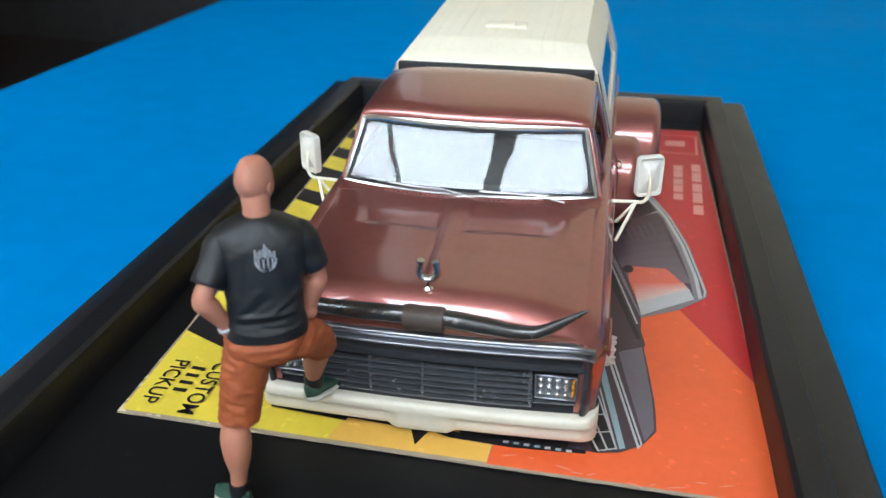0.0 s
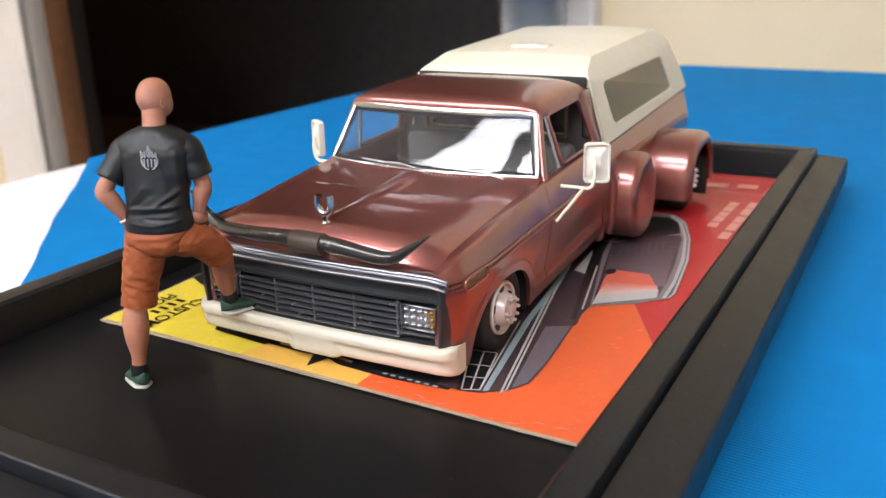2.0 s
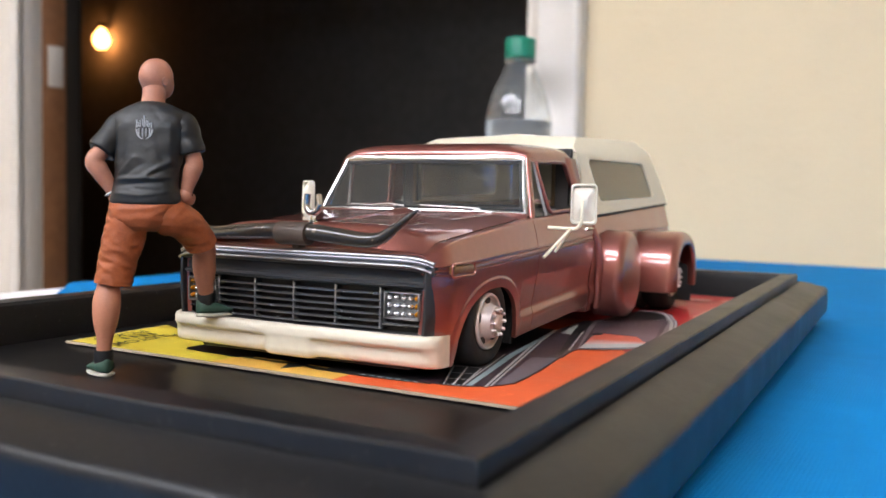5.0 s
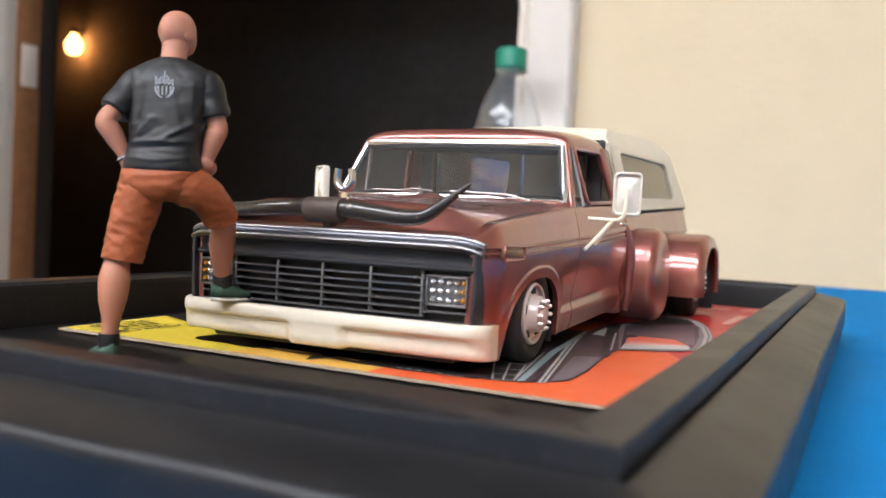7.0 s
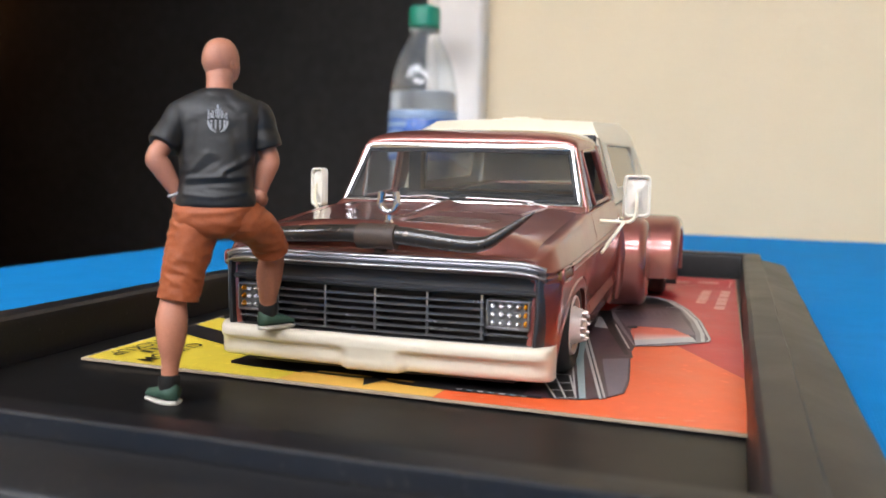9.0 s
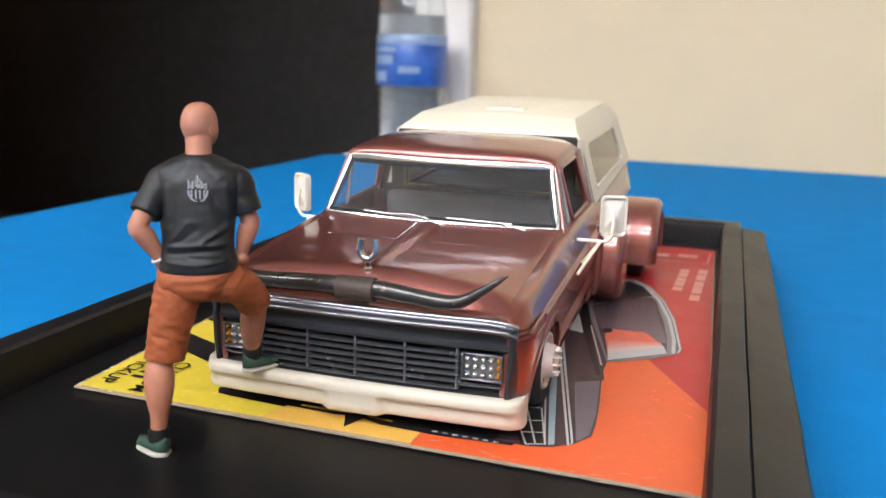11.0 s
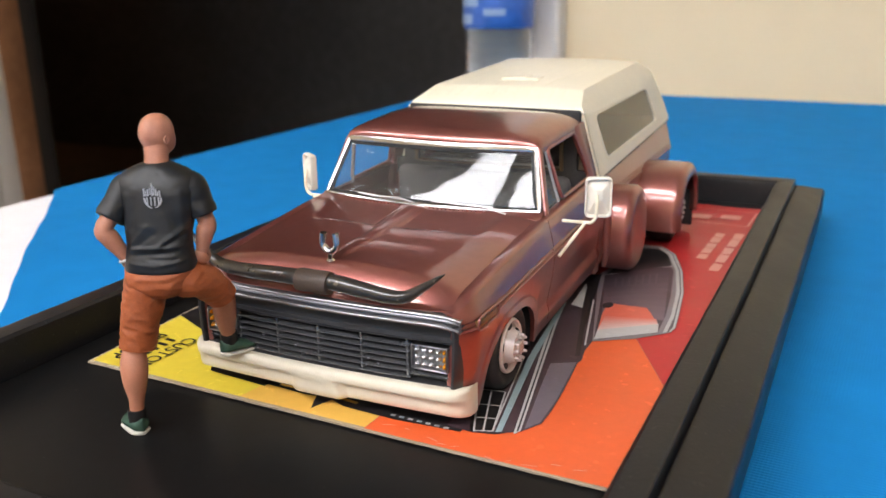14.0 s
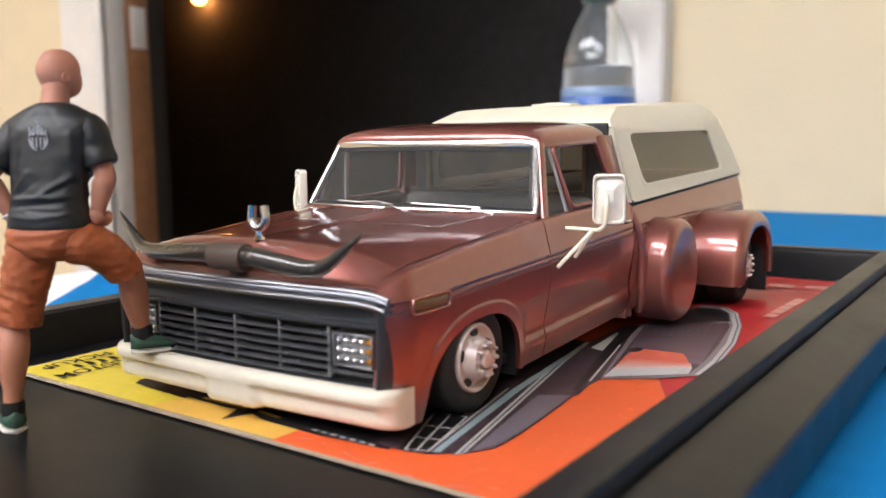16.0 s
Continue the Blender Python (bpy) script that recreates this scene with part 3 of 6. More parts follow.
# drawn truck side: plum body, pale trim lines, door glass
printed("drawn_body", [(0.034, 0.000), (0.0404, -0.0003), (0.0452, 0.0010), (0.0499, 0.0047), (0.0527, 0.0101), (0.0524, 0.0170), (0.0518, 0.0231), (0.0505, 0.0330), (0.0488, 0.0446), (0.0492, 0.0461), (0.0478, 0.0530), (0.0476, 0.0600), (0.036, 0.112), (0.028, 0.112)], PLUM, "dark plum drawn bodywork")
printed("drawn_body", [(0.0502, 0.0060), (0.0522, 0.0104), (0.0514, 0.0226), (0.0484, 0.0448), (0.0426, 0.0411), (0.0452, 0.0285)], LILAC, "grey drawn sill")
printed("drawn_trim", [(0.0489, 0.0028), (0.0498, 0.0050), (0.0339, 0.0687), (0.0295, 0.0895), (0.0285, 0.0890), (0.0323, 0.0678)], PALE, "pale drawn trim")
printed("drawn_trim_line", [(0.0491, 0.0042), (0.0494, 0.0046), (0.0333, 0.0684), (0.0330, 0.0682)], INKBLACK)
printed("drawn_trim", [(0.0450, 0.0020), (0.0462, 0.0027), (0.0377, 0.0426), (0.0307, 0.0847), (0.0295, 0.0840), (0.0360, 0.0417)], CYAN, "pale blue drawn trim")
printed("drawn_trim_line", [(0.0441, 0.0018), (0.0445, 0.0019), (0.0352, 0.0416), (0.0348, 0.0416)], PALE)
printed("drawn_panel", [(0.0324, 0.0843), (0.0302, 0.1044), (0.0364, 0.0905), (0.0370, 0.0828)], PALE)
A0, A1, A2, A3 = Vector((0.0404, 0.0002)), Vector((0.0442, 0.0018)), Vector((0.0388, 0.0207)), Vector((0.0321, 0.0194))
printed("drawn_grille", [tuple(A0 + Vector((-0.0008, -0.0004))), tuple(A1 + Vector((0.0003, -0.0002))), tuple(A2 + Vector((-0.0002, 0.0010))), tuple(A3 + Vector((-0.0008, 0.0010)))], INKBLACK, "black drawn grille")
for f in (0.0, 0.30, 0.62, 1.0):
    a, b = A0.lerp(A3, f), A1.lerp(A2, f)
    d = Vector((-0.0001, 0.0004))
    printed("drawn_grille_line", [tuple(a), tuple(b), tuple(b + d), tuple(a + d)], PALE)
for f in (0.0, 0.5, 1.0):
    a, b = A0.lerp(A1, f), A3.lerp(A2, f)
    d = Vector((0.0004, 0.0001))
    printed("drawn_grille_line", [tuple(a), tuple(a + d), tuple(b + d), tuple(b)], PALE)
printed("drawn_door", [(0.0476, 0.0596), (0.0577, 0.0665), (0.0652, 0.0751), (0.0656, 0.0790), (0.0644, 0.0870), (0.0608, 0.1090), (0.0552, 0.1308), (0.0484, 0.1484), (0.0420, 0.1559), (0.0352, 0.1551), (0.0310, 0.1150)], GREY, "grey drawn door frame")
printed("drawn_door_rim", [(0.0632, 0.0740), (0.0650, 0.0758), (0.0654, 0.0792), (0.0642, 0.0870), (0.0606, 0.1090), (0.0550, 0.1306), (0.0482, 0.1482), (0.0420, 0.1553), (0.0410, 0.1535), (0.0465, 0.1462), (0.0530, 0.1300), (0.0585, 0.1085), (0.0620, 0.0880)], PALE, "pale drawn door rim")
printed("drawn_window", [(0.0476, 0.0609), (0.0620, 0.0733), (0.0606, 0.0874), (0.0578, 0.1045), (0.0525, 0.1293), (0.0500, 0.1340), (0.0331, 0.1149)], PLUM, "dark drawn window glass")
printed("drawn_window", [(0.0331, 0.1160), (0.0505, 0.1345), (0.0459, 0.1471), (0.0408, 0.1521), (0.0350, 0.1500)], INKBLACK, "black drawn upper glass")
printed("drawn_window_line", [(0.0331, 0.1153), (0.0510, 0.1339), (0.0507, 0.1346), (0.0331, 0.1160)], PALE)
printed("drawn_rim_line", [(0.0642, 0.0750), (0.0645, 0.0752), (0.0648, 0.0790), (0.0636, 0.0868), (0.0600, 0.1088), (0.0545, 0.1303), (0.0478, 0.1476), (0.0420, 0.1546), (0.0418, 0.1543), (0.0475, 0.1473), (0.0541, 0.1301), (0.0596, 0.1087), (0.0632, 0.0868)], GREYPLUM)
LA, LB, RA, RB_ = Vector((0.0331, 0.1149)), Vector((0.0442, 0.0780)), Vector((0.0503, 0.1332)), Vector((0.0612, 0.0830))
for k in range(9):
    tone = ink("graded_window_print", tuple(c * (1 + 0.30 * k) for c in (0.050, 0.034, 0.041))) if k else PLUM
    a, b = k / 9, (k + 1) / 9
    bend = 0.0014
    top = [tuple(LA.lerp(RA, f).lerp(LB.lerp(RB_, f), a) + Vector((0, bend * math.sin(f * math.pi)))) for f in (0, 0.25, 0.5, 0.75, 1)]
    low = [tuple(LA.lerp(RA, f).lerp(LB.lerp(RB_, f), b) + Vector((0, bend * math.sin(f * math.pi)))) for f in (1, 0.75, 0.5, 0.25, 0)]
    printed("drawn_window_band", top + low, tone)
for k in range(7):
    f = 0.16 + 0.105 * k
    p, q = LA.lerp(RA, f).lerp(LB.lerp(RB_, f), 0.12), LA.lerp(RA, f).lerp(LB.lerp(RB_, f), 0.34)
    printed("drawn_window_streak", [(p.x, p.y), (p.x + 0.0006, p.y), (q.x + 0.0006, q.y), (q.x, q.y)], GREYPLUM)
printed("drawn_reflection", [(0.0424, 0.0900), (0.0539, 0.0909), (0.0561, 0.0874), (0.0606, 0.0788), (0.0463, 0.0679), (0.0435, 0.0805)], SALMON, "salmon drawn reflection")
RF0, RF1, RN0, RN1 = Vector((0.0448, 0.0790)), Vector((0.0590, 0.0830)), Vector((0.0463, 0.0679)), Vector((0.0606, 0.0788))
for k in range(6):
    tone = ink("fading_salmon_print", tuple(a + (b - a) * (k + 1) / 6 for a, b in zip((0.72, 0.14, 0.085), (0.66, 0.47, 0.43))))
    a, b, c, d = RF0.lerp(RN0, k / 6), RF1.lerp(RN1, k / 6), RF1.lerp(RN1, (k + 1) / 6), RF0.lerp(RN0, (k + 1) / 6)
    printed("drawn_reflection_band", [tuple(a), tuple(b), tuple(c), tuple(d)], tone)
printed("drawn_reflection", [(0.0476, 0.0609), (0.0620, 0.0733), (0.0606, 0.0795), (0.0463, 0.0679)], PALE)
printed("drawn_pillar", [(0.0319, 0.1156), (0.0374, 0.0906), (0.0426, 0.0677), (0.0479, 0.0488), (0.0468, 0.0481), (0.0361, 0.0844), (0.0285, 0.1131)], INKBLACK)
printed("drawn_pillar_line", [(0.0372, 0.0905), (0.0377, 0.0906), (0.0470, 0.0560), (0.0465, 0.0560)], PALE)
printed("drawn_mirror", [(0.0428 + 0.0016 * math.cos(a), 0.0880 + 0.0026 * math.sin(a)) for a in (2 * math.pi * k / 14 for k in range(14))], INKBLACK)
# small framed box and lines of lettering too small to read
fx0, fx1, fy0, fy1 = 0.0330, 0.0655, 0.1955, 0.2185
t = 0.0005
for q in ([(fx0, fy0), (fx1, fy0), (fx1, fy0 + t), (fx0, fy0 + t)], [(fx0, fy1 - t), (fx1, fy1 - t), (fx1, fy1), (fx0, fy1)],
          [(fx1 - t * 1.6, fy0), (fx1, fy0), (fx1, fy1), (fx1 - t * 1.6, fy1)], [(fx0, fy0), (fx0 + t, fy0), (fx0 + t, fy1), (fx0, fy1)]):
    printed("box_line", q, PINK)
for x, y, w, h in ((0.0405, 0.2010, 0.0085, 0.0075), (0.0525, 0.2040, 0.0080, 0.0075)):
    printed("lettering_bar", [(x, y), (x + w, y + 0.0004), (x + w, y + h), (x, y + h - 0.001)], PINK)
for x, y0, y1 in ((0.0560, 0.1465, 0.1830), (0.0628, 0.1345, 0.1860)):
    n = 5
    for k in range(n):
        a, b = y0 + (y1 - y0) * k / n, y0 + (y1 - y0) * (k + (0.92 if k % 2 else 0.80)) / n
        printed("lettering_bar", [(x, a), (x + 0.0034, a), (x + 0.0034, b), (x, b)], PINK)


def lettering(text, x, y, size, width):
    cu = bpy.data.curves.new("lettering", "FONT")
    cu.body, cu.size, cu.offset = text, size, size * 0.010
    tmp = bpy.data.objects.new("lettering", cu)
    me = bpy.data.meshes.new_from_object(tmp)
    bpy.data.objects.remove(tmp)
    xs_ = [v.co.x for v in me.vertices]
    k = width / (max(xs_) - min(xs_))
    Z[0] += 0.000004
    m = pose(x, y, Z[0], 0, 0, -89) @ Matrix.Diagonal((k, 1, 1, 1)) @ Matrix.Translation((-min(xs_), 0, 0))
    me.transform(m)
    me.materials.append(INKBLACK)
    ob = new("lettering", me)
    ob.parent = card
    return tagged(ob, "black printed word")


lettering("CUSTOM", -0.0551, 0.0122, 0.0058, 0.0210)
for k in range(4):
    a = -0.0012 + 0.0031 * k
    printed("lettering_bar", [(-0.0600, a), (-0.0566, a), (-0.0566, a + 0.0013), (-0.0600, a + 0.0013)], INKBLACK, "black block of lettering")
lettering("PICKUP", -0.0655, 0.0110, 0.0058, 0.0180)

# ---------------------------------------------------------------- pickup truck (scale model). Local: x to its left-hand side, y towards its tail.
TRUCK = pose(0, 0.05, 0, 0, 0, 2.5) @ pose(0, -0.05, 0)
truck = tagged(empty("pickup_truck", TRUCK), "copper-brown metallic model pickup truck with a cream camper shell", "model truck")
RAKE = 0.045


def rk(y):
    return RAKE * y


def shoulder(y):
    """Height of the body's shoulder above the unraked datum."""
    return 0.0303 + 0.0032 * min(1.0, max(0.0, (y + 0.002) / 0.050)) ** 0.8


def nose(y):
    """How far the bonnet's front has risen from the lip, 0 to 1: a short shelf, then a steep rounded rise."""
    shelf = min(1.0, max(0.0, (y + 0.0040) / 0.0026))
    u = min(1.0, max(0.0, (y + 0.0014) / 0.0064))
    return 0.08 * shelf + 0.92 * (1 - (1 - u) ** 2.1)


ARCH_Y, ARCH_W, ARCH_TOP, SILL = 0.0242, 0.0172, 0.0186, 0.0034


def side_panel(y0, y1, sgn, arch=False, top_in=0.0322, flat_top=None, n=None, crease=True):
    """A body side between two stations: sill, swage with a sunken double line, shoulder, and a rolled arch lip."""
    bm = bmesh.new()
    n = n or max(8, int((y1 - y0) / 0.0008))
    cols = []
    for k in range(n + 1):
        y = y0 + (y1 - y0) * k / n
        low, lip = SILL, 0.0
        if arch:
            d = (y - ARCH_Y) / ARCH_W
            if abs(d) < 1:
                low = SILL + (ARCH_TOP - SILL) * (1 - abs(d) ** 2.3) ** (1 / 2.3)
            e = (y - ARCH_Y) / (ARCH_W + 0.0028)
            if abs(e) < 1:
                lip = SILL + (ARCH_TOP + 0.0026 - SILL) * (1 - abs(e) ** 2.3) ** (1 / 2.3)
            low += 0.0022 * max(0.0, 1 - (y + 0.0026) / 0.0075)
        s = flat_top if flat_top is not None else shoulder(y)
        if arch:
            s = 0.0286 + (s - 0.0286) * nose(y)
        taper = -0.0030 * max(0.0, 1 - (y + 0.0030) / 0.0070) ** 2 if y < 0.004 else 0.0
        if flat_top is not None:
            taper -= 0.0050 * max(0.0, (y - y1 + 0.010) / 0.010) ** 2
        rows = []
        drop = -0.040 * (y - 0.100) if flat_top is not None else 0.0
        mid = 0.0262 + drop
        for u in np.linspace(0, 1, 25):
            z = low + (0.0241 + drop - low) * u
            x = 0.0362 + 0.0022 * min(1.0, (z - SILL) / 0.0207) ** 0.9
            if not arch or y > ARCH_Y + ARCH_W + 0.0015:
                # lower crease: the flank tucks in above a ledge that flares out again over the sill
                if z >= 0.0104:
                    x -= 0.0007 * max(0.0, 1 - (z - 0.0104) / 0.0075)
                elif z >= 0.0078:
                    x += -0.0007 + 0.0010 * (0.0104 - z) / 0.0026
                else:
                    x += 0.0003 - 0.0004 * (0.0078 - z) / 0.0044
            if lip and z < lip:
                x += 0.00028 * min(1.0, (lip - z) / 0.0003)
            rows.append((x, z))
        if crease:
            rows += [(x, z + drop) for x, z in ((0.0384, 0.02420), (0.0376, 0.0245), (0.0376, 0.0249), (0.0380, 0.0251), (0.0379, 0.0253), (0.0374, 0.0256), (0.0374, 0.0260), (0.0380, 0.02625))]
        rows += [(0.0379, mid + 0.06 * (s - mid)), (0.0376, mid + 0.25 * (s - mid)), (0.0370, mid + 0.60 * (s - mid)), (0.0364, mid + 0.90 * (s - mid)), (0.0362, mid + 0.97 * (s - mid)), (0.0357, s), (0.0349, s + 0.0001), (0.0336, s), (top_in, s - 0.0001)]
        if flat_top is not None:
            rows = [(x - 0.085 * max(0.0, z - 0.012), z) for x, z in rows]
        flange = (rows[0][0] - 0.0011, rows[0][1] + 0.0001)
        cols.append([(sgn * (x + taper), y, z + rk(y)) for x, z in [flange] + rows])
    # turned-in ends
    first = [(p[0] - sgn * 0.0022, p[1] + 0.0004, p[2]) for p in cols[0]]
    last = [(p[0] - sgn * 0.0022, p[1] - 0.0004, p[2]) for p in cols[-1]]
    add_loft(bm, [first] + cols + [last], closed=False)
    return bm


for sgn in (1, -1):
    part("front_fender", side_panel(-0.0026, 0.0524, sgn, True), PAINT, truck, angle=50)
    door = part("door", side_panel(0.0527, 0.0992, sgn, top_in=0.0338), PAINT, truck, "painted cab door with an open side window", angle=50)
    # bed side drops away behind the wheel
    part("bed_side", side_panel(0.1010, 0.2125, sgn, top_in=0.0330, flat_top=0.0322), PAINT, truck, angle=50)
    seam = side_panel(0.0512, 0.0540, sgn, n=4)
    bmesh.ops.scale(seam, vec=(0.990, 1, 1), verts=seam.verts)
    part("door_seam", seam, PAINT, truck, angle=50)
    # side marker in the swage line
    bm = bmesh.new()
    add_box(bm, sgn * 0.0372, sgn * 0.0388, 0.0018, 0.0118, 0.0242 + rk(0.006), 0.0259 + rk(0.006), 0.0004)
    mk = part("side_marker", bm, MARKER, truck, "dull amber side marker lamp")
    bm = bmesh.new()
    zc = 0.02505 + rk(0.006)
    loop = [(sgn * 0.0386, 0.0068 + a, zc + b) for a, b in rounded(0.0056, 0.0014, 0.0008, 3)]
    add_loft(bm, tube_rings(loop + loop[:1], 0.00034, 8), caps=False)
    part("marker_bezel", bm, PAINT, mk)
    # seams, handle
    part("door_handle", tube(smooth_path([(sgn * 0.0384, 0.0900, 0.0283 + rk(0.09)), (sgn * 0.0394, 0.0908, 0.0284 + rk(0.09)), (sgn * 0.0394, 0.0940, 0.0285 + rk(0.09)), (sgn * 0.0384, 0.0948, 0.0285 + rk(0.09))], 14), 0.00045, 8), CHROME, door, "small chrome handle")

# rear of the bed, floor pan and dark chassis
part("tailgate", box(-0.0312, 0.0312, 0.2095, 0.2118, 0.0070 + rk(0.196), 0.0318 + rk(0.21), 0.0008), PAINT, truck)
part("cab_rear_panel", box(-0.0366, 0.0366, 0.0985, 0.1003, 0.006, 0.0325 + rk(0.1), 0.0006), PAINT, truck)
part("bed_front_panel", box(-0.0366, 0.0366, 0.1012, 0.1030, 0.006, 0.0315 + rk(0.1), 0.0006), PAINT, truck)
# plate added across the bed: hides lit paint and dims the shell's inside
part("bed_cover", loft([[(x, y, z + rk(y)) for x, z in ((-0.0318, 0.0300), (0.0318, 0.0300), (0.0318, 0.0310), (-0.0318, 0.0310))] for y in (0.1036, 0.2090)]), INTERIOR, truck, "dark plate added under the shell to dim its inside")
part("floor_pan", box(-0.0330, 0.0330, 0.040, 0.1945, 0.0058, 0.0080, 0.0006), BLACK, truck, "matt black floor")
part("engine_tray", box(-0.0280, 0.0280, 0.0032, 0.0398, 0.0062, 0.0100, 0.0006), BLACK, truck)
part("chassis_rail", box(-0.0255, -0.0215, 0.0032, 0.1900, 0.0036, 0.0057, 0.0006), BLACK, truck)
part("chassis_rail", box(0.0215, 0.0255, 0.0032, 0.1900, 0.0036, 0.0057, 0.0006), BLACK, truck)
part("front_crossmember", box(-0.0300, 0.0300, -0.0010, 0.0030, 0.0030, 0.0110, 0.0006), BLACK, truck)
for sgn in (1, -1):
    bm = bmesh.new()
    add_box(bm, sgn * 0.0200, sgn * 0.0345, 0.0060, 0.0430, 0.0195, 0.0205)
    add_box(bm, sgn * 0.0195, sgn * 0.0205, 0.0060, 0.0430, 0.0036, 0.0200)
    # black end walls added so that the arch reads as deep shade
    add_box(bm, sgn * 0.0205, sgn * 0.0350, 0.0424, 0.0430, 0.0036, 0.0195)
    add_box(bm, sgn * 0.0205, sgn * 0.0350, 0.0060, 0.0066, 0.0036, 0.0195)
    part("wheel_well", bm, BLACK, truck)


# bonnet with a raised spine and two sunken rear panels
def hood_z(x, y):
    edge = shoulder(y) + rk(y)
    mid = float(np.interp(y, (-0.004, 0.003, 0.006, 0.020, 0.032, 0.048), (0.0343, 0.0346, 0.0349, 0.0354, 0.0364, 0.0380)))
    z = edge + max(0.0006, mid - edge) * (1 - abs(x / 0.0335) ** 3.8)
    spine = min(1.0, max(0.0, (0.0027 - abs(x)) / 0.0020))
    z += 0.0004 * spine * spine * (3 - 2 * spine) * min(1.0, max(0.0, (y - 0.004) / 0.006))
    inx = min(1.0, max(0.0, (abs(x) - 0.0026) / 0.0014)) * min(1.0, max(0.0, (0.0275 - abs(x) - 0.16 * (0.046 - y)) / 0.0048))
    iny = min(1.0, max(0.0, (y - 0.0287 - 0.08 * abs(x)) / 0.0021))
    inx, iny = inx * inx * (3 - 2 * inx), iny * iny * (3 - 2 * iny)
    z -= 0.00050 * inx * iny
    lip = 0.0286
    return lip + (z - lip) * nose(y) if z > lip else z


def hood_end(x):
    return 0.0452 + 0.0052 * (x / 0.0335) ** 2


cols = []
NX = 200
for i in range(NX + 1):
    x = -0.0332 + 0.0664 * i / NX
    ye = hood_end(x)
    y_start = -0.0040 + 0.0022 * (x / 0.0332) ** 4
    col = [(x, y_start + 0.0003, hood_z(x, y_start) - 0.0014)]
    for k in range(97):
        y = y_start + (ye - y_start) * (k / 96) ** 1.5
        col.append((x, y, hood_z(x, y)))
    col.append((x, ye, hood_z(x, ye) - 0.0012))
    cols.append(col)
bm = bmesh.new()
add_loft(bm, cols, closed=False)
part("hood", bm, PAINT, truck, "glossy bonnet with a raised spine", angle=50)

# cowl with vent slots
WB_Z, WT_Z = 0.0352, 0.0494


def ws_bottom(x):
    return 0.0490 + 0.0056 * (x / 0.0335) ** 2


def ws_top(x):
    return 0.0590 + 0.0030 * (x / 0.0298) ** 2


bm = bmesh.new()
cols = []
for i in range(41):
    x = -0.0345 + 0.069 * i / 40
    a, b = hood_end(x * 0.96) + 0.0004, ws_bottom(x * 0.97) + 0.0006
    za, zb = hood_z(x * 0.96, a - 0.0004), WB_Z + rk(0.054) - 0.0002
    cols.append([(x, a, za - 0.0018)] + [(x, a + (b - a) * k / 5, za + (zb - za) * k / 5 - 0.0002) for k in range(6)])
add_loft(bm, cols, closed=False)
cowl = part("cowl", bm, PAINT, truck, angle=50)
for x0 in (-0.021, 0.004):
    for k in range(14):
        x = x0 + k * 0.0012
        y = (hood_end(x) + ws_bottom(x)) / 2
        z = (hood_z(x, hood_end(x)) + WB_Z + rk(0.054)) / 2
        part("vent_slot", box(x, x + 0.0005, y - 0.0004, y + 0.0004, z - 0.0004, z + 0.00006), PAINT, cowl)


# cab: pillars, roof, glass
def ws_point(s, t):
    """On the windscreen: s from -1 to 1 across, t from 0 at the bottom to 1 at the top."""
    xb, xt = 0.0330 * s, 0.0292 * s
    x = xb + (xt - xb) * t
    y = ws_bottom(xb) + (ws_top(xt) - ws_bottom(xb)) * t
    z = WB_Z + rk(0.054) + (WT_Z + rk(0.061) - WB_Z - rk(0.054)) * t - 0.0003 * s * s
    return Vector((x, y, z))


bm = bmesh.new()
outer = [[ws_point(-1 + 2 * i / 20, t / 8) for i in range(21)] for t in range(9)]
inner = [[p + Vector((0, 0.0006, -0.0003)) for p in row] for row in outer]
vo = [[bm.verts.new(p) for p in row] for row in outer]
vi = [[bm.verts.new(p) for p in row] for row in inner]
for v in (vo, vi):
    for a, b in zip(v, v[1:]):
        for i in range(20):
            bm.faces.new((a[i], a[i + 1], b[i + 1], b[i]))
edge = lambda v: v[0] + [r[-1] for r in v[1:]] + v[-1][-2::-1] + [r[0] for r in v[-2:0:-1]]
eo, ei = edge(vo), edge(vi)
for i in range(len(eo)):
    j = (i + 1) % len(eo)
    bm.faces.new((eo[i], eo[j], ei[j], ei[i]))
pane = part("windscreen", bm, SCREEN, truck, "clear glossy windscreen")
pane.visible_shadow = False
# bright trim round the windscreen
loop = [ws_point(-1 + 2 * i / 24, 0) for i in range(25)] + [ws_point(1, t / 8) for t in range(1, 9)] + [ws_point(1 - 2 * i / 24, 1) for i in range(1, 25)] + [ws_point(-1, 1 - t / 8) for t in range(1, 8)]
bm = bmesh.new()
n = len(loop)
ctr = sum(loop, Vector()) / n
rings = []
for i, p in enumerate(loop + loop[:1]):
    tdir = (loop[(i + 1) % n] - loop[(i - 1) % n]).normalized()
    out = (p - ctr) - tdir * (p - ctr).dot(tdir)
    out.normalize()
    nrm = Vector((0, -0.87, 0.49))
    wide = 1 + 0.5 * max(0.0, out.z)
    rings.append([p + out * a * wide + nrm * b for a, b in ((-0.0004, 0.0), (-0.0003, 0.0006), (0.0002, 0.0008), (0.0007, 0.0006), (0.0009, 0.0))])
add_loft(bm, rings, closed=True, caps=False)
gasket = bmesh.new()
add_loft(gasket, [[r_[0] + (r_[0] - r_[4]).normalized() * a + nrm * b for a, b in ((-0.0002, 0.0001), (-0.0001, 0.00035), (0.0007, 0.0003), (0.0009, 0.0001))] for r_ in rings], closed=True, caps=False)
part("windscreen_gasket", gasket, BLACK, truck, "thin black rubber gasket")
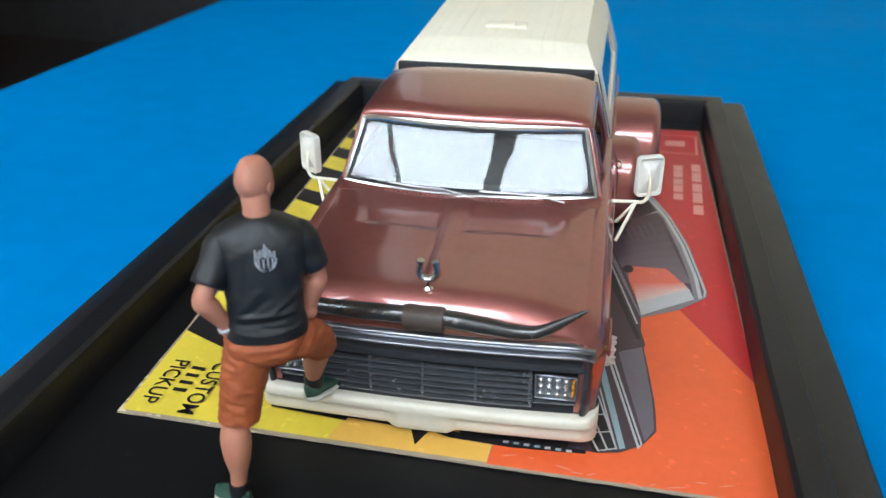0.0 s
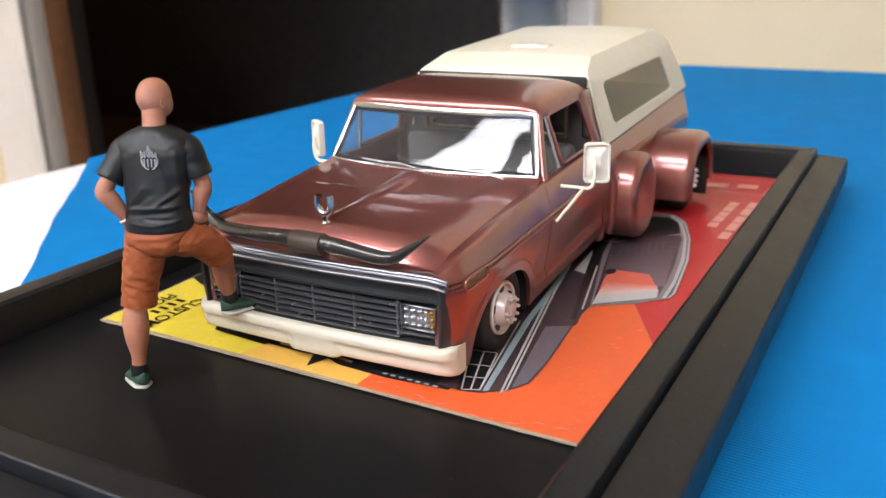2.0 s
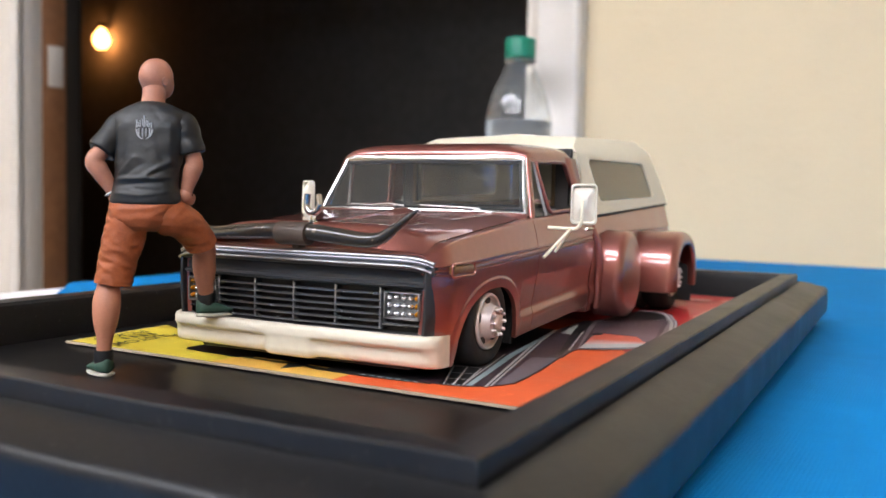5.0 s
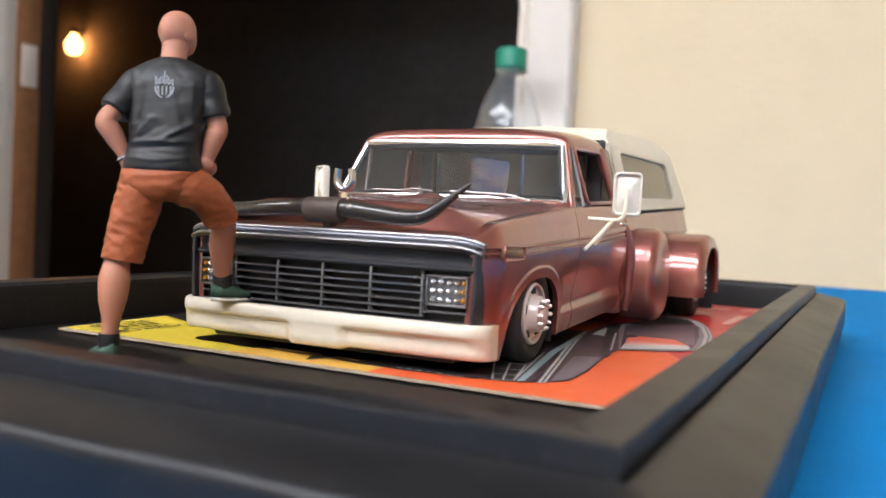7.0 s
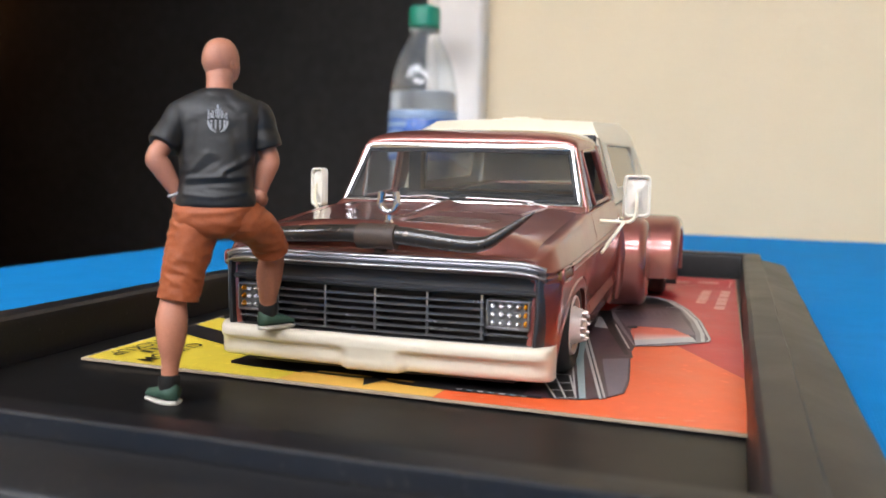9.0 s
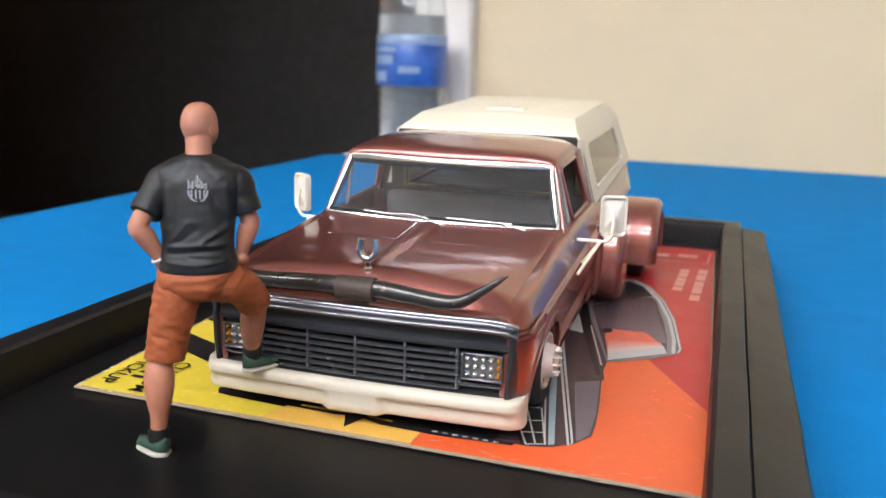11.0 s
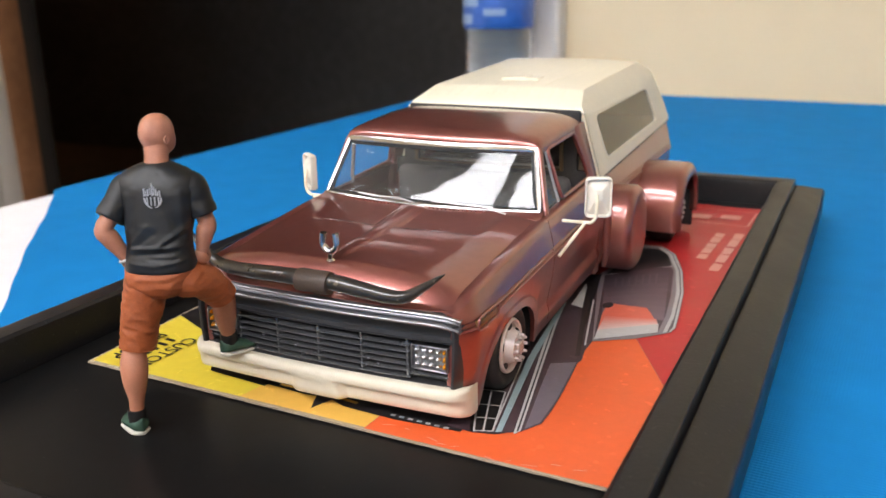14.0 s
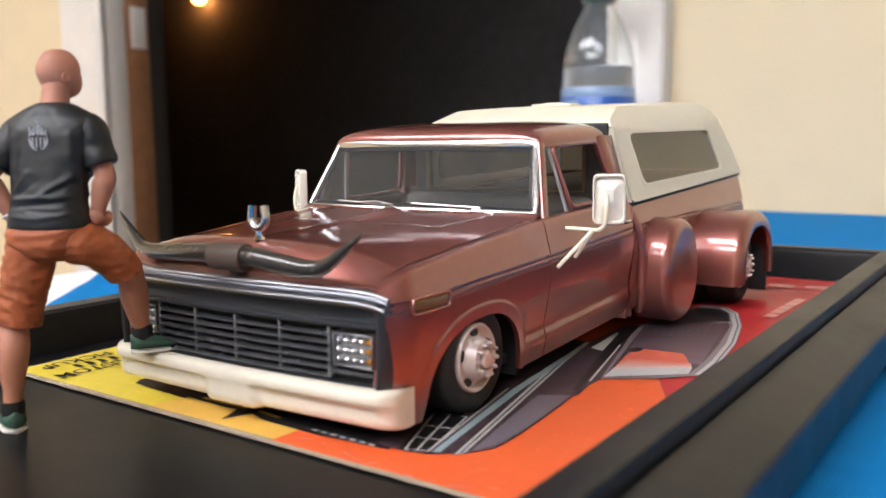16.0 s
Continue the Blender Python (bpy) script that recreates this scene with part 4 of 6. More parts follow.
part("windscreen_trim", bm, TRIM, truck, "bright chrome windscreen trim")

# roof: rounded slab, wrapped down to the trim at the front
RF, RB = 0.0592, 0.0985


def roof_ring(y, top, half, drop):
    pts = []
    for k in range(41):
        a = math.pi * k / 40
        c, sn = math.cos(a), math.sin(a)
        x = half * (abs(c) ** 0.44) * (1 if c > 0 else -1)
        pts.append((x, y + 0.0028 * (x / half) ** 2 * max(0.0, 1 - (y - 0.059) / 0.012), top - drop + drop * (sn ** 0.55)))
    return pts


bm = bmesh.new()
rings = []
for y, top, half, drop in ((0.0594, 0.0497, 0.0284, 0.0004), (0.0588, 0.0502, 0.0292, 0.0010), (0.0588, 0.0512, 0.0299, 0.0020), (0.0594, 0.0523, 0.0303, 0.0031), (0.0607, 0.0532, 0.0306, 0.0042), (0.0640, 0.0539, 0.0308, 0.0052), (0.0740, 0.0543, 0.0309, 0.0058), (0.0850, 0.0543, 0.0309, 0.0058), (0.0930, 0.0540, 0.0308, 0.0055), (0.0965, 0.0534, 0.0305, 0.0049), (0.0990, 0.0522, 0.0299, 0.0037), (0.1003, 0.0500, 0.0290, 0.0014)):
    rings.append([(x, yy, z + rk(y)) for x, yy, z in roof_ring(y, top, half, drop)])
add_loft(bm, rings, closed=False)
part("cab_roof", bm, PAINT, truck, "glossy rounded cab roof", angle=60)
part("headlining", box(-0.0285, 0.0285, 0.0630, 0.0975, 0.0489 + rk(0.08), 0.0495 + rk(0.08)), INTERIOR, truck)


def bar(p0, p1, w, d, name, material, parent=truck, nrm=(1, 0, 0), label=""):
    """A straight bar of oval section between two points; w along the fore-and-aft direction, d across."""
    bm = bmesh.new()
    rings = []
    for k in range(7):
        p = Vector(p0).lerp(Vector(p1), k / 6)
        rings.append([(p.x + d * abs(math.cos(a)) ** 0.6 * (1 if math.cos(a) > 0 else -1), p.y + w * abs(math.sin(a)) ** 0.6 * (1 if math.sin(a) > 0 else -1), p.z) for a in (2 * math.pi * j / 16 for j in range(16))])
    add_loft(bm, rings)
    return part(name, bm, material, parent, label, angle=60)


for sgn in (1, -1):
    bar((sgn * 0.0345, 0.0562, 0.0330 + rk(0.055)), (sgn * 0.0298, 0.0630, 0.0500 + rk(0.06)), 0.0013, 0.0008, "front_pillar", PAINT)
    # rear pillar widens downwards
    bm = bmesh.new()
    rings = []
    for t in np.linspace(0, 1, 7):
        x = 0.0348 - 0.0048 * t
        z = 0.0330 + 0.0170 * t
        y0, y1 = 0.0965 - 0.0055 * t, 0.1016
        rings.append([(sgn * (x + dx), y, z + rk(0.095)) for dx, y in ((0.0007, y0 + 0.0005), (0.0007, y1 - 0.0004), (0, y1), (-0.0010, y1), (-0.0010, y0), (0, y0))])
    add_loft(bm, rings)
    part("rear_pillar", bm, PAINT, truck, angle=60)
    # window header and rounded frame
    bar((sgn * 0.0300, 0.0635, 0.0498 + rk(0.063)), (sgn * 0.0300, 0.0925, 0.0500 + rk(0.093)), 0.0009, 0.0008, "window_header", PAINT)
    # painted frame round the side window, its upper rear corner rounded
    corners = [Vector((0.0343, 0.0700, 0.0343)), Vector((0.0347, 0.0952, 0.0343)), Vector((0.0308, 0.0912, 0.0486)), Vector((0.0306, 0.0668, 0.0487))]
    ring = []
    for i, p in enumerate(corners):
        a, b = corners[i - 1], corners[(i + 1) % 4]
        p0, p1 = p + (a - p).normalized() * 0.0022, p + (b - p).normalized() * 0.0022
        ring += [p0 * (1 - k / 5) ** 2 + p * (2 * k / 5 * (1 - k / 5)) + p1 * (k / 5) ** 2 for k in range(6)]
    ring = [(sgn * p.x, p.y, p.z + rk(p.y)) for p in ring]
    bm = bmesh.new()
    add_loft(bm, tube_rings(ring + ring[:1], 0.00062, 8), caps=False)
    part("window_frame", bm, PAINT, truck, angle=60)
    # quarter light
    vent = part("vent_divider", tube([(sgn * 0.0336, 0.0690, 0.0336 + rk(0.069)), (sgn * 0.0302, 0.0655, 0.0495 + rk(0.065))], 0.00045, 8), DIVIDER, truck, "slim grey quarter light bar")
    bm = bmesh.new()
    add_loft(bm, [[(sgn * (0.0338 + o), 0.0580, 0.0338 + rk(0.058)), (sgn * (0.0334 + o), 0.0688, 0.0338 + rk(0.069)), (sgn * (0.0300 + o), 0.0655, 0.0494 + rk(0.065)), (sgn * (0.0301 + o), 0.0632, 0.0494 + rk(0.063))] for o in (0.0, -0.0004)])
    g = part("quarter_light", bm, THINGLASS, truck, "clear quarter light")
    g.visible_shadow = False
    bar((sgn * 0.0352, 0.0560, 0.0333 + rk(0.056)), (sgn * 0.0345, 0.0990, 0.0333 + rk(0.099)), 0.0004, 0.0010, "window_sill", PAINT)

# back wall of the cab with its window
bm = bmesh.new()
add_box(bm, -0.0330, 0.0330, 0.0972, 0.0990, 0.0300 + rk(0.098), 0.0352 + rk(0.098))
add_box(bm, -0.0300, -0.0250, 0.0972, 0.0990, 0.0352 + rk(0.098), 0.0500 + rk(0.098))
add_box(bm, 0.0250, 0.0300, 0.0972, 0.0990, 0.0352 + rk(0.098), 0.0500 + rk(0.098))
add_box(bm, -0.0250, 0.0250, 0.0972, 0.0990, 0.0482 + rk(0.098), 0.0500 + rk(0.098))
part("cab_back", bm, INTERIOR, truck)
bm = bmesh.new()
for a in ((-0.0257, -0.0245, 0.0348, 0.0486), (0.0245, 0.0257, 0.0348, 0.0486), (-0.0245, 0.0245, 0.0348, 0.0355), (-0.0245, 0.0245, 0.0479, 0.0486)):
    add_box(bm, a[0], a[1], 0.0964, 0.0972, a[2] + rk(0.098), a[3] + rk(0.098), 0.0002, 1)
part("rear_window_frame", bm, AMBERRESIN, truck, "amber edge round the rear window")
g = part("rear_window", box(-0.0250, 0.0250, 0.0979, 0.0984, 0.0352 + rk(0.098), 0.0482 + rk(0.098)), GLASS, truck)
g.visible_shadow = False

# interior: dash, steering wheel, bench
bm = bmesh.new()
add_loft(bm, [[(x, y, z) for y, z in ((0.0530, 0.022), (0.0530, 0.0350), (0.0560, 0.0362), (0.0620, 0.0352), (0.0625, 0.0290), (0.0600, 0.022))] for x in (-0.0330, 0.0330)])
part("dashboard", bm, INTERIOR, truck)
bench = part("bench_seat", box(-0.0300, 0.0300, 0.0720, 0.0930, 0.0130, 0.0235, 0.003, 3), INTERIOR, truck, "dark bench seat")
bm = box(-0.0295, 0.0295, 0.0900, 0.0955, 0.0215, 0.0384, 0.0024, 4)
part("seat_back", bm, SEATGREY, bench, "mid grey seat back")
# wipers
for x0, x1 in ((-0.0205, -0.0040), (0.0040, 0.0215)):
    pts = []
    for k in range(9):
        s = (x0 + (x1 - x0) * k / 8) / 0.0330
        pts.append(ws_point(s, 0.01 + 0.035 * (1 - k / 8)) + Vector((0, -0.0010, 0.0006)))
    wiper = part("wiper", tube(pts, 0.00026, 6), WIPER, truck, "thin bright wiper")
    e = pts[4]
    xe = x1 + 0.004
    part("wiper_arm", tube([e, e.lerp(Vector((xe, hood_end(xe) + 0.0010, hood_z(xe, 0.0455) + 0.0004)), 0.5) + Vector((0, 0, 0.0006)), (xe, hood_end(xe) + 0.0010, hood_z(xe, 0.0455) + 0.0004)], 0.00022, 6), WIPER, wiper)

# ---------------------------------------------------------------- front end
def front_y(x):
    return 0.0018 * (x / 0.036) ** 2


grille = part("grille_shell", bmesh.new(), SURROUND, truck, "dark gunmetal grille surround")
bm = bmesh.new()
GX, GZ0, GZ1, GY = 0.0350, 0.0116, 0.0262, -0.0052
# top hood of the surround, bottom rail, end cheeks, back plate
secs = []
for i in range(33):
    x = -GX + 2 * GX * i / 32
    f = front_y(x)
    secs.append([(x, f + y, z) for y, z in ((-0.0008, 0.0212), (-0.0040, 0.0213), (-0.0046, 0.0217), (-0.0046, 0.0221), (-0.0036, 0.0226), (-0.0034, 0.0240), (-0.0040, 0.0252), (-0.0044, 0.0258), (-0.0008, 0.0260))])
add_loft(bm, secs)
secs = []
for i in range(33):
    x = -GX + 2 * GX * i / 32
    f = front_y(x)
    secs.append([(x, f + y, z) for y, z in ((-0.0008, 0.0100), (-0.0044, 0.0102), (-0.0046, 0.0110), (-0.0040, 0.0114), (-0.0008, 0.0114))])
add_loft(bm, secs)
for sgn in (1, -1):
    rings = []
    for z, w in ((0.0106, 0.0), (0.0150, 0.0004), (0.0210, 0.0006), (0.0262, 0.0004)):
        rings.append([(sgn * (x + w), y + 0.0016, z) for x, y in ((0.0334, -0.0044), (0.0337, -0.0051), (0.0343, -0.0052), (0.0348, -0.0047), (0.0354, -0.0032), (0.0359, -0.0012), (0.0361, 0.0006), (0.0361, 0.0016), (0.0334, 0.0016))])
    add_loft(bm, rings)
me = grille.data
bmesh.ops.recalc_face_normals(bm, faces=bm.faces)
bm.to_mesh(me)
bm.free()
me.shade_smooth()
me.set_sharp_from_angle(angle=radians(40))
part("grille_back", box(-0.0352, 0.0352, -0.0006, 0.0006, 0.0110, 0.0255), BLACK, truck)


def cross_bar(x0, x1, z, h, d, name, material):
    bm = bmesh.new()
    secs = []
    for i in range(15):
        x = x0 + (x1 - x0) * i / 14
        f = front_y(x) - 0.0030
        secs.append([(x, f + y, z + q) for y, q in ((0.0020, -h), (-d * 0.6, -h), (-d, -h * 0.4), (-d, h * 0.4), (-d * 0.6, h), (0.0020, h))])
    add_loft(bm, secs)
    return part(name, bm, material, grille)


for k in range(-1, 5):
    cross_bar(-0.0236, 0.0236, 0.0136 + 0.00152 * k, 0.00026, 0.0010, "grille_bar", GUNMETAL)
for x in (-0.0230, -0.0115, 0.0, 0.0115, 0.0230):
    f = front_y(x) - 0.0030
    part("grille_upright", box(x - 0.0003, x + 0.0003, f - 0.0007, f + 0.0018, 0.0120, 0.0212, 0.0002), GUNMETAL, grille)
for sgn in (1, -1):
    for k in range(5):
        a, b = sorted((sgn * 0.0328, sgn * 0.0340))
        cross_bar(a, b, 0.0134 + 0.00165 * k, 0.0003, 0.0006, "grille_louvre", GUNMETAL)
    a, b = sorted((sgn * 0.0322, sgn * 0.0341))
    part("louvre_recess", box(a, b, front_y(0.033) - 0.0026, front_y(0.033) + 0.0016, 0.0112, 0.0214), SURROUND, grille)
    a, b = sorted((sgn * 0.0236, sgn * 0.0328))
    cross_bar(a, b, 0.0131, 0.0003, 0.0008, "grille_louvre", GUNMETAL)
    # headlamp: framed pod with a grid of facets, outer column amber
    lx0, lx1, lz0, lz1 = 0.0243, 0.0325, 0.0148, 0.0200
    yf = front_y(0.030) - 0.0034
    bm = bmesh.new()
    for q in ((lx0 - 0.0003, lx1 + 0.0003, lz0 - 0.0004, lz0), (lx0 - 0.0003, lx1 + 0.0003, lz1, lz1 + 0.0004), (lx0 - 0.0004, lx0, lz0, lz1), (lx1, lx1 + 0.0004, lz0, lz1)):
        xa, xb = sorted((sgn * q[0], sgn * q[1]))
        add_box(bm, xa, xb, yf - 0.0009, yf + 0.0025, q[2], q[3], 0.0001, 1)
    lamp = part("headlamp", bm, SATIN, truck, "rectangular headlamp with a faceted lens")
    xa, xb = sorted((sgn * lx0, sgn * lx1))
    part("lamp_backing", box(xa, xb, yf + 0.0004, yf + 0.0012, lz0, lz1), mat("lamp_bowl", (0.19, 0.19, 0.195), 0.35, 0.6, 0.2, 600) if sgn == 1 else bpy.data.materials["lamp_bowl"], lamp)
    for i in range(5):
        for j in range(3):
            x = lx0 + (lx1 - lx0) * ((i + 0.5) * 0.214 if i < 4 else 0.928)
            z = lz0 + (lz1 - lz0) * (j + 0.5) / 3
            hw, hh = (lx1 - lx0) * (0.107 if i < 4 else 0.068) * 0.80, (lz1 - lz0) / 6 * 0.80
            bm = bmesh.new()
            rings = []
            for k, dep in ((1.0, 0.0006), (0.97, 0.0001), (0.80, -0.0004), (0.50, -0.0008), (0.15, -0.0010)):
                rings.append([(sgn * (x + hw * k * a), yf + dep, z + hh * k * b) for a, b in ((math.cos(q), math.sin(q)) for q in (2 * math.pi * m_ / 12 for m_ in range(12)))])
            add_loft(bm, rings)
            part("lens_facet", bm, AMBER if i == 4 else LENS, lamp, "amber facet" if i == 4 else "", angle=60)

# chrome lip along the hood edge
bm = bmesh.new()
secs = []
for i in range(81):
    x = -0.0358 + 0.0716 * i / 80
    f = front_y(x) + 0.0012 * (abs(x) / 0.0358) ** 10
    secs.append([(x, f + y, z - 0.0014 * (abs(x) / 0.0358) ** 14) for y, z in ((-0.0010, 0.0254), (-0.0046, 0.0253), (-0.0057, 0.0256), (-0.0061, 0.0262), (-0.0060, 0.0267), (-0.0052, 0.0270), (-0.0055, 0.0274), (-0.0052, 0.0280), (-0.0040, 0.0286), (-0.0026, 0.0288), (-0.0010, 0.0284))])
add_loft(bm, secs)
part("grille_lip", bm, mat("dark_chrome_lip", (0.19, 0.19, 0.205), 0.34, 0.9, 0.1, 300), truck, "dark chrome lip above the grille")
for dy, z, r in ((-0.0050, 0.0280, 0.00050), (-0.0061, 0.0263, 0.00026)):
    pts = [(x, front_y(x) + 0.0012 * (abs(x) / 0.0358) ** 10 + dy, z - 0.0014 * (abs(x) / 0.0358) ** 14) for x in np.linspace(-0.0357, 0.0357, 81)]
    part("lip_bead", tube(pts, r, 10), SATIN, truck, "thin bright bead")

# front valance below the grille
bm = bmesh.new()
add_loft(bm, [[(x, front_y(x) + y, z) for y, z in ((0.0, 0.006), (-0.0030, 0.0065), (-0.0030, 0.0107), (0.0, 0.0107))] for x in np.linspace(-0.036, 0.036, 17)])
part("front_valance", bm, PAINT, truck)

# cream bumper: rolled top, stepped wings, flat raised centre, ends wrapped back
bm = bmesh.new()
secs = []
N = 80
for i in range(N + 1):
    s = -1 + 2 * i / N
    wrap = max(0.0, (abs(s) - 0.87) / 0.13)
    x = 0.0376 * (s if abs(s) <= 0.87 else math.copysign(0.87 + 0.13 * math.sin(wrap * math.pi / 2), s))
    yb = -0.0062 + 0.0012 * s * s + 0.0044 * (1 - math.cos(wrap * math.pi / 2))
    c = 1 - min(1.0, max(0.0, (abs(s) - 0.155) / 0.045))
    c = c * c * (3 - 2 * c)
    step = 0.0012 * (1 - c) * (1 - 0.8 * min(1.0, wrap * 1.4))
    secs.append([(x, yb + y, z) for y, z in ((0.0032, 0.0112), (0.0010, 0.0114), (0.0002, 0.0111), (-0.0002, 0.0104), (-0.0002, 0.0092), (-0.0001 + step * 0.15, 0.0087), (0.0001 + step, 0.0081), (0.0002 + step, 0.0060), (0.0004 + step, 0.0048 - 0.0003 * c), (0.0012 + step, 0.0043 - 0.0004 * c), (0.0032, 0.0044 - 0.0004 * c))])
add_loft(bm, secs)
part("front_bumper", bm, BUMPERCREAM, truck, "cream painted bumper with a raised centre", angle=50)

for x in (-0.0200, 0.0200):
    part("bumper_iron", box(x - 0.0012, x + 0.0012, -0.0036, 0.0012, 0.0068, 0.0100, 0.0003), BLACK, truck)

# longhorn mounted on the hood edge, with a leather wrap
HX = 0.0008
wrap = part("leather_wrap", lathe([(0.0018, -0.0043), (0.00255, -0.0042), (0.0027, -0.0034), (0.00262, 0.0), (0.0027, 0.0034), (0.00255, 0.0042), (0.0018, 0.0043)], 32, "x", m=pose(HX, -0.0046, 0.0322)), LEATHER, truck, "brown leather wrap joining two horns")
for sgn, reach, back in ((1, 0.0332, -0.0012), (-1, 0.0440, 0.0080)):
    bm = bmesh.new()
    pth = smooth_path([(HX + sgn * a * reach, -0.0046 + back * a * a, z, r) for a, z, r in ((0.02, 0.0325, 0.00195), (0.17, 0.0325, 0.00190), (0.38, 0.0319, 0.00182), (0.58, 0.0314, 0.00165), (0.71, 0.0320, 0.00140), (0.83, 0.0345, 0.00098), (0.94, 0.0371, 0.00055), (1.0, 0.0385, 0.00012))], 48)
    add_tube(bm, [p[:3] for p in pth], [p[3] * (1 + 0.05 * noise.noise(Vector((p[0] * 300, sgn, 0)))) for p in pth], 16)
    part("bull_horn", bm, HORN, wrap, "dark polished curved horn", angle=80)
part("horn_bracket", box(HX - 0.0010, HX + 0.0010, -0.0042, -0.0015, 0.0286, 0.0306, 0.0003), LEATHER, wrap)

# horseshoe ornament standing on the hood
bm = bmesh.new()
arc = [(0.0019 * math.sin(a), 0.0388 - 0.0020 * math.cos(a)) for a in np.linspace(-1.75, 1.75, 25)]
arc = [(-0.0016, 0.0412), (-0.00175, 0.0402)] + arc + [(0.00175, 0.0402), (0.0016, 0.0412)]
rings = []
for i, (x, z) in enumerate(arc):
    (xa, za), (xb, zb) = arc[max(0, i - 1)], arc[min(len(arc) - 1, i + 1)]
    l = math.hypot(xb - xa, zb - za)
    nx, nz = (zb - za) / l, -(xb - xa) / l
    rings.append([(x + nx * 0.00082 * math.cos(q), 0.0036 + 0.00095 * math.sin(q), z + nz * 0.00082 * math.cos(q)) for q in (2 * math.pi * j / 14 for j in range(14))])
add_loft(bm, rings)
shoe = part("hood_ornament", bm, TRIM, truck, "chrome horseshoe ornament")
part("ornament_stem", lathe([(0.0009, 0.0), (0.0011, 0.0006), (0.0007, 0.0011), (0.0007, 0.0022)], 16, m=pose(0, 0.0036, hood_z(0, 0.0036) - 0.0004)), CHROME, shoe)

# ---------------------------------------------------------------- mirrors
for sgn in (1, -1):
    mx, my, mz = sgn * 0.0463, 0.0645, 0.0401
    bm = bmesh.new()
    rings = []
    for dy, k in ((0.0009, 0.90), (0.0011, 0.97), (0.0006, 1.0), (-0.0004, 1.0), (-0.0009, 0.97), (-0.0010, 0.92), (-0.0008, 0.88), (0.0002, 0.85), (-0.0003, 0.70), (-0.0012, 0.34), (-0.0014, 0.26), (-0.0014, 0.05)):
        rings.append([(mx + a * k, my + dy, mz + b * k + (0.0006 if k < 0.5 else 0.0)) for a, b in rounded(0.0036, 0.0056, 0.0013, 5)])
    add_loft(bm, rings)
    turn_ = Matrix.Translation((mx, my, mz)) @ Matrix.Rotation(radians(24 if sgn == 1 else -37), 4, 'Z') @ Matrix.Translation((-mx, -my, -mz))
    bm.transform(turn_)
    mirror = part("door_mirror", bm, MIRRORCREAM, truck, "cream rectangular mirror on a bracket", angle=30)
    part("mirror_glass", box(mx - 0.0028, mx + 0.0028, my + 0.0011, my + 0.0013, mz - 0.0049, mz + 0.0049, m=turn_), CHROME, mirror)
    arm = smooth_path([(mx, my - 0.0015, mz + 0.0010), (mx + sgn * 0.0003, my - 0.0022, mz - 0.0020), (mx, my - 0.0022, mz - 0.0052), (mx - sgn * 0.0012, my - 0.0022, mz - 0.0066), (mx - sgn * 0.0030, my - 0.0020, mz - 0.0068), (sgn * 0.0372, my - 0.0030, mz - 0.0066)], 30)
    part("mirror_arm", tube([p for p in arm], 0.00048, 10), CREAM, mirror)
    part("mirror_brace", tube([(mx - sgn * 0.0028, my - 0.0022, mz - 0.0068), (sgn * 0.0390, 0.0540, 0.0256)], 0.00045, 10), CREAM, mirror)
    part("mirror_brace", tube([(mx - sgn * 0.0028, my - 0.0020, mz - 0.0068), (sgn * 0.0388, 0.0632, 0.0268)], 0.00045, 10), CREAM, mirror)

